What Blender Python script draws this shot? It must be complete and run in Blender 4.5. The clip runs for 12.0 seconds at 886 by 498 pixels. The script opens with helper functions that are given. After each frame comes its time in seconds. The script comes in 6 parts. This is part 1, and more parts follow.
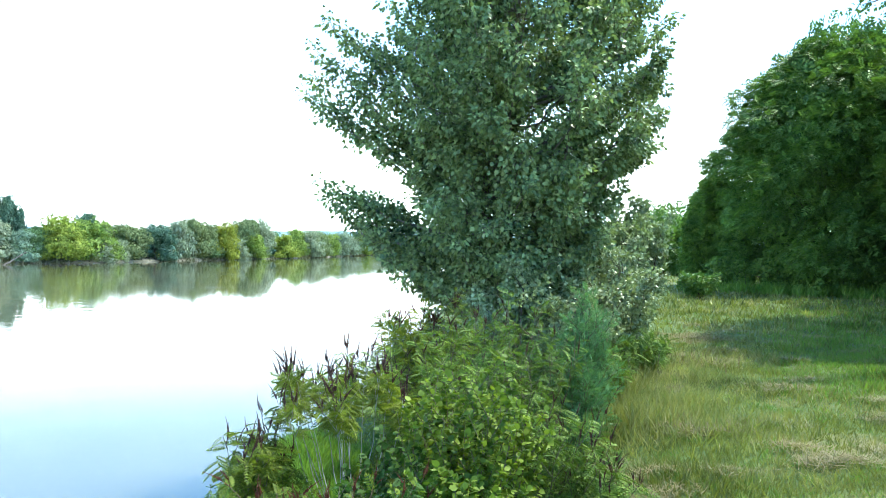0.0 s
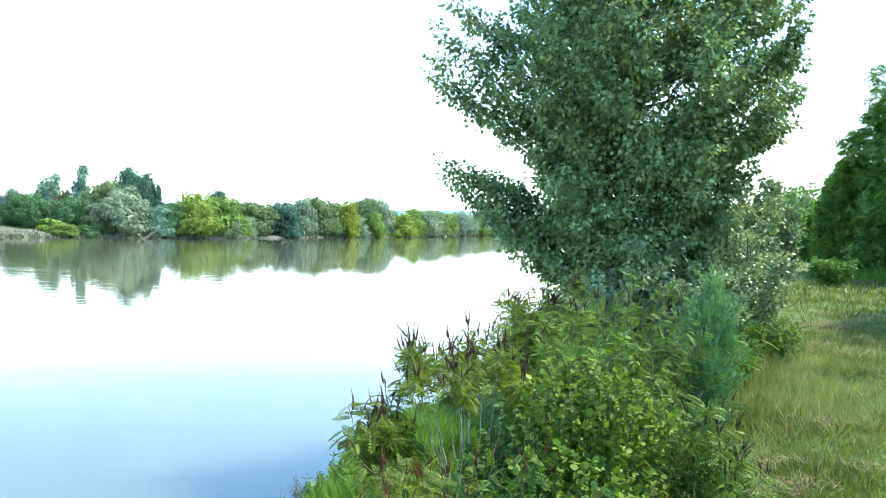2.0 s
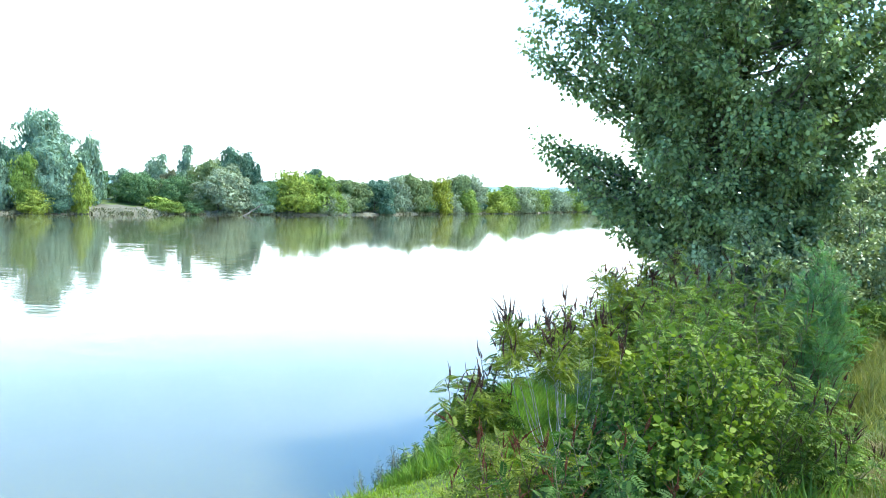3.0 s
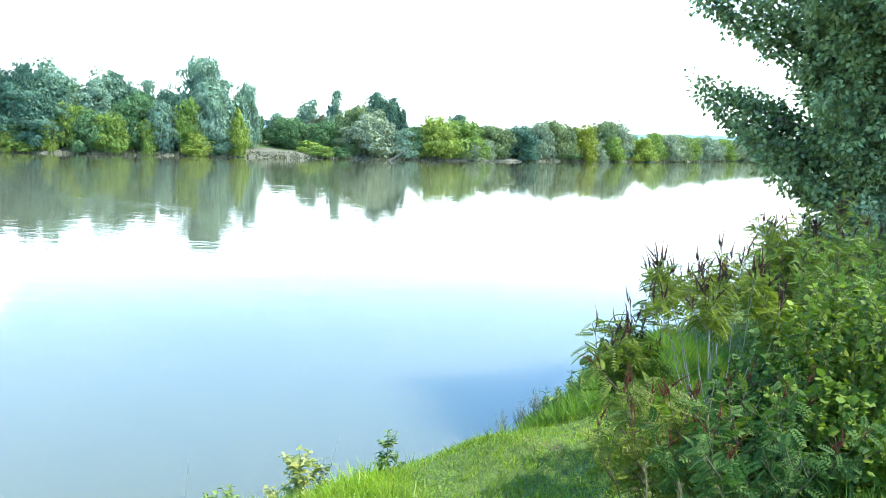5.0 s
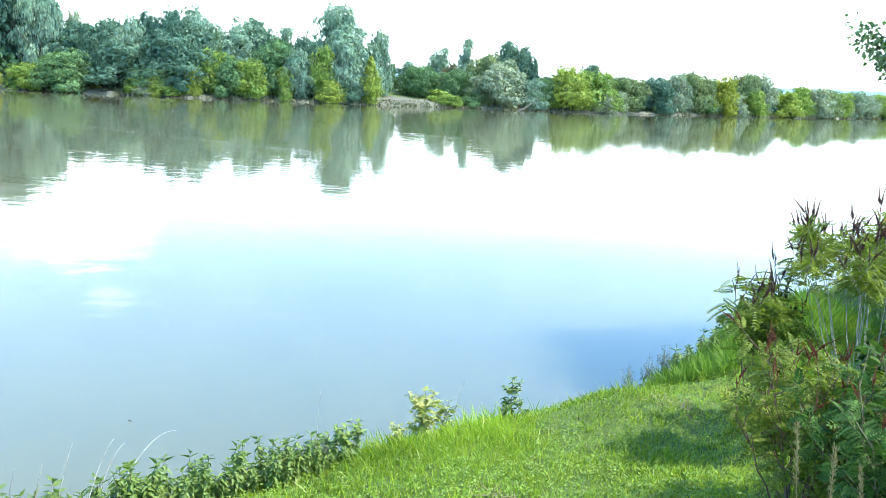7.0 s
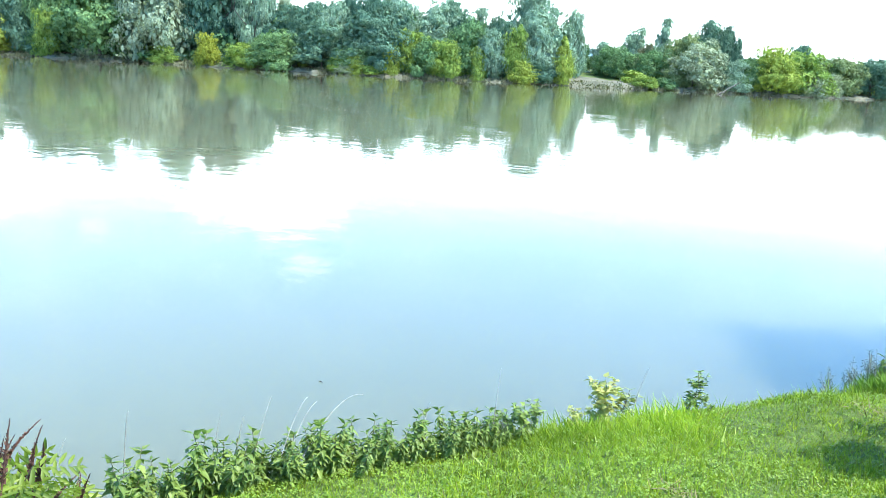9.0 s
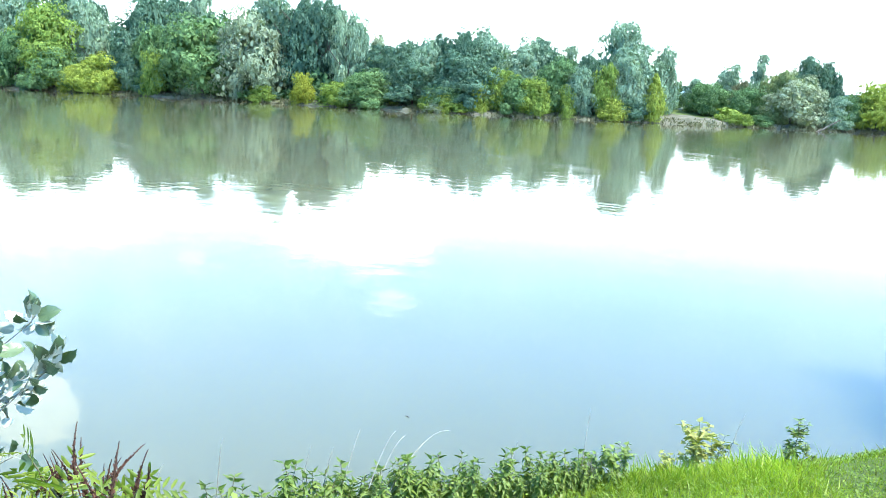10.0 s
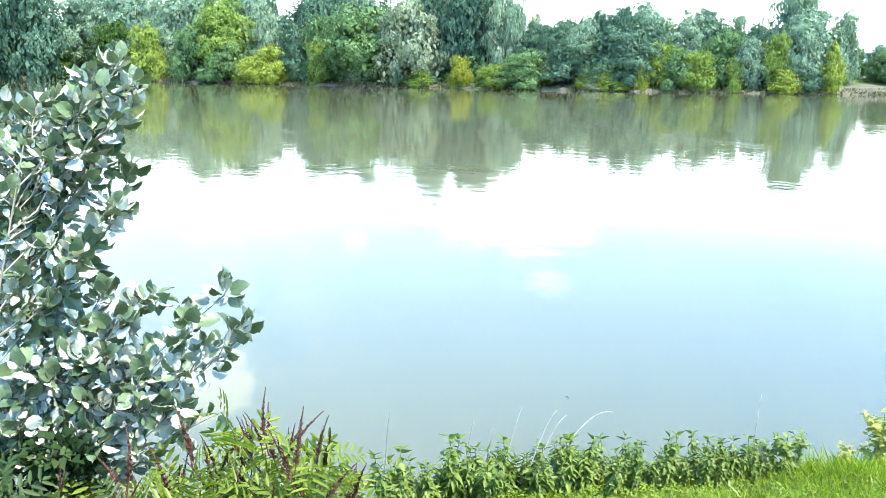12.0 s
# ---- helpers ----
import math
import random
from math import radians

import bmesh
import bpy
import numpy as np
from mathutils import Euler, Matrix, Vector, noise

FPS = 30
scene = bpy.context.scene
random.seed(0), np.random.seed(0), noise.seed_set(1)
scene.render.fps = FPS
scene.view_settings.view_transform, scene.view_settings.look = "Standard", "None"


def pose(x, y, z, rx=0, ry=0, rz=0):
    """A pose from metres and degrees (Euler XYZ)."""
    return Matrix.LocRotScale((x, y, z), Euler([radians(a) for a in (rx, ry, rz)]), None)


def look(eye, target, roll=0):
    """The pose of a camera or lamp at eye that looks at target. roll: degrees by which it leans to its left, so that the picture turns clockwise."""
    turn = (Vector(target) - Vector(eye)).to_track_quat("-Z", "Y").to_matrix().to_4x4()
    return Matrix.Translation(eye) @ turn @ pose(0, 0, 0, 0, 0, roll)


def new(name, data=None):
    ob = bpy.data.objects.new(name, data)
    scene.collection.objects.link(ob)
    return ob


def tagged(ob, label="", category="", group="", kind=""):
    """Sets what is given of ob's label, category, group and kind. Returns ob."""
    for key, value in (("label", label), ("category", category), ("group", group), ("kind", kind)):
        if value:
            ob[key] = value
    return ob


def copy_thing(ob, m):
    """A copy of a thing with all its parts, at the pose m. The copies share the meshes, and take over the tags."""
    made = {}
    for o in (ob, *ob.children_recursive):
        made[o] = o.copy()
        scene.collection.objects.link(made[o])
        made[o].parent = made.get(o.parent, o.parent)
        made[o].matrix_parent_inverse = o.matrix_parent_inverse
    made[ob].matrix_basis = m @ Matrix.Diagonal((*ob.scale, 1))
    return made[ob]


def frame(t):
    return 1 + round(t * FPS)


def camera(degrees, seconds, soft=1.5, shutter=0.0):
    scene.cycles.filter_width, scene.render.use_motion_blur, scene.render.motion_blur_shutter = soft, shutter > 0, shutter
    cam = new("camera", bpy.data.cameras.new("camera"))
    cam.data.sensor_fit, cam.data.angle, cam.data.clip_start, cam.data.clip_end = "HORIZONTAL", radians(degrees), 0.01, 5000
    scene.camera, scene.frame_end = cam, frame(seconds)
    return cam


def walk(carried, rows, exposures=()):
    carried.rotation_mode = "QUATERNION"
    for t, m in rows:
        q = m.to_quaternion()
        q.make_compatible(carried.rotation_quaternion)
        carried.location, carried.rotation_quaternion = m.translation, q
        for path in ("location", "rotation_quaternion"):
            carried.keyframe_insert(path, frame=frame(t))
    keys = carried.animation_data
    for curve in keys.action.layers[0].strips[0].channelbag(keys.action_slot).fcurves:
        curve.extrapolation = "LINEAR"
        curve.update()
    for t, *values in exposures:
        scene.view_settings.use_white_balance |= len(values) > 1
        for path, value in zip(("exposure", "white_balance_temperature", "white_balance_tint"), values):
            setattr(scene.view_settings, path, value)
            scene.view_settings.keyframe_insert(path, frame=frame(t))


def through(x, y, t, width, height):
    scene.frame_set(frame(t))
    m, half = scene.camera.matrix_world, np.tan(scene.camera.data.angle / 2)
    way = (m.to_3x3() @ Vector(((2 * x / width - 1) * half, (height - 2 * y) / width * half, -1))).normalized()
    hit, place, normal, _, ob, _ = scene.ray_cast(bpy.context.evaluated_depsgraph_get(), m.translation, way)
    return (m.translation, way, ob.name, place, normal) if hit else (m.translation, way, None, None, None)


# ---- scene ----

# ---------------------------------------------------------------- camera and its path
cam = camera(55.5, 12.0, soft=0.6)
PATH = [
    (0.0, 0.000, 0.000, 1.600, 0.32, -0.42, -0.84),
    (0.5, -0.010, -0.008, 1.597, 2.07, -0.68, -1.43),
    (1.0, -0.023, -0.018, 1.592, 3.97, -1.41, -1.42),
    (1.5, -0.033, -0.024, 1.594, 6.56, -1.58, -1.30),
    (2.0, -0.040, -0.026, 1.588, 8.25, -1.93, -1.64),
    (2.5, -0.057, -0.020, 1.578, 11.25, -2.92, -1.78),
    (3.0, -0.069, -0.018, 1.567, 14.55, -3.68, -1.43),
    (5.0, -0.123, -0.023, 1.522, 24.21, -7.56, -1.92),
    (5.5, -0.132, -0.017, 1.513, 26.99, -8.03, -1.83),
    (6.0, -0.148, -0.011, 1.500, 29.00, -8.59, -2.09),
    (6.5, -0.173, -0.008, 1.481, 30.50, -9.42, -2.73),
    (7.0, -0.191, -0.003, 1.472, 32.93, -11.21, -2.74),
    (9.0, -0.210, -0.018, 1.466, 45.70, -13.13, -2.97),
    (9.5, -0.213, -0.029, 1.461, 49.18, -12.88, -2.76),
    (10.0, -0.219, -0.044, 1.468, 51.64, -10.94, -2.69),
    (10.5, -0.220, -0.055, 1.469, 53.92, -9.54, -1.81),
    (11.0, -0.210, -0.062, 1.465, 57.16, -10.23, -1.24),
    (11.5, -0.210, -0.078, 1.464, 60.56, -11.39, -0.60),
    (12.0, -0.205, -0.087, 1.461, 62.06, -12.47, -0.43),
]
walk(cam, [(t, pose(x, y, z, 90 + pitch, roll, yaw)) for t, x, y, z, yaw, pitch, roll in PATH],
     exposures=[(0.0, 0.95, 6150, 4), (3.0, 0.98, 6150, 4), (6.5, 1.05, 6150, 4), (9.5, 1.15, 6150, 4), (11.0, 1.15, 6350, 5), (12.0, 1.2, 6550, 6)])

# ---------------------------------------------------------------- sky and sun
SUN_AZ, SUN_EL = -66.0, 60.0      # degrees left of +y, degrees up


def heading(az, el):
    a, e = radians(az), radians(el)
    return Vector((-math.sin(a) * math.cos(e), math.cos(a) * math.cos(e), math.sin(e)))


sun = new("sun", bpy.data.lights.new("sun", "SUN"))
sun.data.energy, sun.data.angle, sun.data.color = 5.0, radians(0.53), (1.0, 0.95, 0.84)
sun.matrix_world = look(heading(SUN_AZ, SUN_EL) * 60, (0, 0, 0))

world = bpy.data.worlds.new("sky")
scene.world = world
world.use_nodes = True
wt = world.node_tree
wt.nodes.clear()


def wn(kind, **settings):
    n = wt.nodes.new(kind)
    for k, val in settings.items():
        n.inputs[k].default_value = val
    return n


def wmath(op, a, b, clamp=False):
    n = wt.nodes.new("ShaderNodeMath")
    n.operation, n.use_clamp = op, clamp
    for i, val in enumerate((a, b)):
        if isinstance(val, (int, float)):
            n.inputs[i].default_value = val
        else:
            wt.links.new(val, n.inputs[i])
    return n.outputs[0]


def wrange(val, lo, hi, out_lo=0.0, out_hi=1.0):
    n = wt.nodes.new("ShaderNodeMapRange")
    n.interpolation_type = "SMOOTHSTEP"
    wt.links.new(val, n.inputs["Value"])
    n.inputs["From Min"].default_value, n.inputs["From Max"].default_value = lo, hi
    n.inputs["To Min"].default_value, n.inputs["To Max"].default_value = out_lo, out_hi
    return n.outputs[0]


sky = wt.nodes.new("ShaderNodeTexSky")
sky.sky_type, sky.sun_disc = "NISHITA", False
sky.sun_elevation, sky.sun_rotation = radians(SUN_EL), radians(-SUN_AZ)
sky.air_density, sky.dust_density, sky.ozone_density = 1.0, 0.8, 1.0
where = wt.nodes.new("ShaderNodeTexCoord")
split = wt.nodes.new("ShaderNodeSeparateXYZ")
wt.links.new(where.outputs["Generated"], split.inputs[0])
haze = wrange(split.outputs["Z"], 0.02, 0.235, 1.0, 0.0)
fluff = wn("ShaderNodeTexNoise", Scale=14.0, Detail=6.0, Roughness=0.6)
wt.links.new(where.outputs["Generated"], fluff.inputs["Vector"])
cover = haze


def cloud(az, el, wide, tall, thick=0.75, soft_from=0.70, soft_to=1.05):
    """A cloud in the sky at that heading, in degrees; its edge frays with the noise."""
    global cover
    m = wt.nodes.new("ShaderNodeMapping")
    m.vector_type = "TEXTURE"
    d = heading(az, el)
    m.inputs["Location"].default_value = d
    m.inputs["Rotation"].default_value = (0, 0, radians(az))
    m.inputs["Scale"].default_value = (math.radians(wide), 1.0, math.radians(tall))
    wt.links.new(where.outputs["Generated"], m.inputs["Vector"])
    ln = wt.nodes.new("ShaderNodeVectorMath")
    ln.operation = "LENGTH"
    wt.links.new(m.outputs[0], ln.inputs[0])
    frayed = wmath("ADD", ln.outputs["Value"], wmath("MULTIPLY", wmath("SUBTRACT", fluff.outputs["Fac"], 0.5), 1.7))
    cover = wmath("MAXIMUM", cover, wrange(frayed, soft_from, soft_to, thick, 0.0))


cloud(57.0, 8.6, 6.2, 4.6, 0.85, 0.5, 1.15)
cloud(54.6, 14.4, 2.4, 0.8, 0.4)
cloud(77.0, 6.0, 8.0, 5.4, 0.8, 0.5, 1.15)
cloud(78.4, 20.4, 3.5, 2.7, 0.7, 0.6, 1.0)
cloud(68.0, 12.0, 1.0, 0.6, 0.3)
cloud(75.0, 20.0, 30.0, 16.0, 0.12, 0.1, 1.9)
cloud(92.0, 18.0, 26.0, 16.0, 0.24, 0.1, 1.6)
# added veil, no known cloud: lightens the dark blue patch in the water
cloud(12.0, 22.0, 30.0, 14.0, 0.09, 0.1, 1.9)
cloud(110.0, 16.0, 9.0, 5.0)
cloud(-40.0, 22.0, 10.0, 5.0)
cloud(-120.0, 30.0, 12.0, 7.0)
scale_sky = wt.nodes.new("ShaderNodeMix")
scale_sky.data_type, scale_sky.blend_type = "RGBA", "MIX"
wt.links.new(cover, scale_sky.inputs[0])
dim = wt.nodes.new("ShaderNodeMix")
dim.data_type, dim.blend_type = "RGBA", "MULTIPLY"
dim.inputs[0].default_value = 1.0
wt.links.new(sky.outputs[0], dim.inputs[6])
deep = wt.nodes.new("ShaderNodeMix")
deep.data_type, deep.blend_type = "RGBA", "MIX"
wt.links.new(wrange(split.outputs["Z"], 0.46, 0.8), deep.inputs[0])
low = wt.nodes.new("ShaderNodeMix")
low.data_type, low.blend_type = "RGBA", "MIX"
wt.links.new(wrange(split.outputs["Z"], 0.15, 0.44), low.inputs[0])
low.inputs[6].default_value = (1.75, 1.9, 2.15, 1)
low.inputs[7].default_value = (0.8, 2.3, 3.2, 1)
wt.links.new(low.outputs[2], deep.inputs[6])
deep.inputs[7].default_value = (1.25, 1.35, 1.45, 1)
wt.links.new(deep.outputs[2], dim.inputs[7])
wt.links.new(dim.outputs[2], scale_sky.inputs[6])
scale_sky.inputs[7].default_value = (14.5, 15.6, 16.0, 1)
back = wn("ShaderNodeBackground", Strength=0.15)
wt.links.new(scale_sky.outputs[2], back.inputs["Color"])
wout = wt.nodes.new("ShaderNodeOutputWorld")
wt.links.new(back.outputs[0], wout.inputs["Surface"])


# ---------------------------------------------------------------- materials
def ramp(nt, fac, stops):
    n = nt.nodes.new("ShaderNodeValToRGB")
    els = n.color_ramp.elements
    while len(els) < len(stops):
        els.new(0.5)
    for e, (p, c) in zip(els, stops):
        e.position, e.color = p, (*c, 1)
    nt.links.new(fac, n.inputs[0])
    return n.outputs["Color"]


def noise_out(nt, scale, detail=4.0, rough=0.6, stretch=None, use="Object"):
    tc = nt.nodes.new("ShaderNodeTexCoord")
    n = nt.nodes.new("ShaderNodeTexNoise")
    n.inputs["Scale"].default_value, n.inputs["Detail"].default_value, n.inputs["Roughness"].default_value = scale, detail, rough
    src = tc.outputs[use]
    if stretch:
        m = nt.nodes.new("ShaderNodeMapping")
        m.inputs["Scale"].default_value = stretch
        nt.links.new(src, m.inputs["Vector"])
        src = m.outputs[0]
    nt.links.new(src, n.inputs["Vector"])
    return n.outputs["Fac"]


def mixed(nt, fac, a, b, blend="MIX"):
    n = nt.nodes.new("ShaderNodeMix")
    n.data_type, n.blend_type = "RGBA", blend
    for i, val in ((0, fac), (6, a), (7, b)):
        if isinstance(val, (int, float)):
            n.inputs[i].default_value = val
        elif isinstance(val, tuple):
            n.inputs[i].default_value = (*val, 1)
        else:
            nt.links.new(val, n.inputs[i])
    return n.outputs[2]


def blank(name):
    m = bpy.data.materials.new(name)
    m.use_nodes = True
    nt = m.node_tree
    return m, nt, nt.nodes["Principled BSDF"], nt.nodes["Material Output"]


def leafy(name, dark, light, through=0.42, rough=0.5, sheen=0.4, patch=0.35, dry=None, clumps=0.42):
    """Foliage: each leaf its own tone, larger tonal patches, some light shining through."""
    m, nt, bsdf, out = blank(name)
    geo = nt.nodes.new("ShaderNodeNewGeometry")
    info = nt.nodes.new("ShaderNodeObjectInfo")
    col = ramp(nt, geo.outputs["Random Per Island"], [(0.0, dark), (0.55, tuple((a + b) / 2 for a, b in zip(dark, light))), (1.0, light)])
    big = noise_out(nt, patch, 3.0)
    col = mixed(nt, clumps, col, ramp(nt, big, [(0.32, tuple(c * 0.62 for c in dark)), (0.68, tuple(min(1, c * 1.2) for c in light))]))
    tone = ramp(nt, info.outputs["Random"], [(0.0, (0.86, 0.9, 0.9)), (1.0, (1.12, 1.06, 1.0))])
    col = mixed(nt, 1.0, col, tone, "MULTIPLY")
    if dry:
        patchy = noise_out(nt, dry[1], 4.0, 0.65)
        col = mixed(nt, ramp(nt, patchy, [(dry[2], (0, 0, 0)), (dry[2] + 0.16, (1, 1, 1))]), col, mixed(nt, geo.outputs["Random Per Island"], tuple(c * 0.7 for c in dry[0]), dry[0]))
    nt.links.new(col, bsdf.inputs["Base Color"])
    bsdf.inputs["Roughness"].default_value = rough
    bsdf.inputs["Specular IOR Level"].default_value = sheen
    tr = nt.nodes.new("ShaderNodeBsdfTranslucent")
    nt.links.new(mixed(nt, 1.0, col, (1.15, 1.3, 0.65), "MULTIPLY"), tr.inputs["Color"])
    mix = nt.nodes.new("ShaderNodeMixShader")
    mix.inputs[0].default_value = through
    nt.links.new(bsdf.outputs[0], mix.inputs[1])
    nt.links.new(tr.outputs[0], mix.inputs[2])
    nt.links.new(mix.outputs[0], out.inputs["Surface"])
    return m


def barky(name, a, b, scale=6.0, rough=0.85):
    m, nt, bsdf, out = blank(name)
    f = noise_out(nt, scale, 6.0, 0.65, (1, 1, 0.25))
    nt.links.new(ramp(nt, f, [(0.3, a), (0.7, b)]), bsdf.inputs["Base Color"])
    bsdf.inputs["Roughness"].default_value = rough
    bump = nt.nodes.new("ShaderNodeBump")
    bump.inputs["Strength"].default_value = 0.5
    bump.inputs["Distance"].default_value = 0.02
    nt.links.new(f, bump.inputs["Height"])
    nt.links.new(bump.outputs[0], bsdf.inputs["Normal"])
    return m


def ground_material():
    m, nt, bsdf, out = blank("meadow_soil")
    big, fine = noise_out(nt, 0.45, 5.0, 0.6), noise_out(nt, 9.0, 6.0, 0.7)
    green = ramp(nt, fine, [(0.3, (0.045, 0.075, 0.010)), (0.6, (0.090, 0.135, 0.020)), (0.8, (0.150, 0.185, 0.038))])
    straw = ramp(nt, fine, [(0.3, (0.095, 0.088, 0.030)), (0.7, (0.25, 0.225, 0.090))])
    col = mixed(nt, ramp(nt, big, [(0.54, (0, 0, 0)), (0.68, (1, 1, 1))]), green, straw)
    nt.links.new(col, bsdf.inputs["Base Color"])
    bsdf.inputs["Roughness"].default_value = 0.95
    bump = nt.nodes.new("ShaderNodeBump")
    bump.inputs["Strength"].default_value, bump.inputs["Distance"].default_value = 0.8, 0.05
    nt.links.new(fine, bump.inputs["Height"])
    nt.links.new(bump.outputs[0], bsdf.inputs["Normal"])
    return m


def water_material():
    m, nt, bsdf, out = blank("river_water")
    silt = noise_out(nt, 0.03, 3.0, 0.5)
    nt.links.new(ramp(nt, silt, [(0.35, (0.106, 0.108, 0.062)), (0.7, (0.120, 0.121, 0.072))]), bsdf.inputs["Base Color"])
    bsdf.inputs["Roughness"].default_value = 0.03
    bsdf.inputs["IOR"].default_value = 1.36
    bsdf.subsurface_method = "BURLEY"
    bsdf.inputs["Subsurface Weight"].default_value = 1.0
    bsdf.inputs["Subsurface Radius"].default_value = (1.0, 1.0, 0.8)
    bsdf.inputs["Subsurface Scale"].default_value = 3.2
    wave = noise_out(nt, 1.3, 3.0, 0.55, (0.8, 1.0, 1.0))
    swell = noise_out(nt, 0.10, 2.0, 0.5)
    calm = noise_out(nt, 0.018, 2.0, 0.5, (1.0, 0.4, 1.0))
    h = nt.nodes.new("ShaderNodeMath")
    h.operation = "MULTIPLY_ADD"
    nt.links.new(wave, h.inputs[0])
    nt.links.new(ramp(nt, calm, [(0.4, (0.25, 0.25, 0.25)), (0.65, (1, 1, 1))]), h.inputs[1])
    nt.links.new(swell, h.inputs[2])
    streak = noise_out(nt, 1.0, 3.0, 0.5, (0.010, 0.30, 1.0))
    nt.links.new(ramp(nt, streak, [(0.60, (0.03, 0.03, 0.03)), (0.70, (0.09, 0.09, 0.09))]), bsdf.inputs["Roughness"])
    bump = nt.nodes.new("ShaderNodeBump")
    bump.inputs["Strength"].default_value, bump.inputs["Distance"].default_value = 1.0, 0.010
    nt.links.new(h.outputs[0], bump.inputs["Height"])
    nt.links.new(bump.outputs[0], bsdf.inputs["Normal"])
    return m


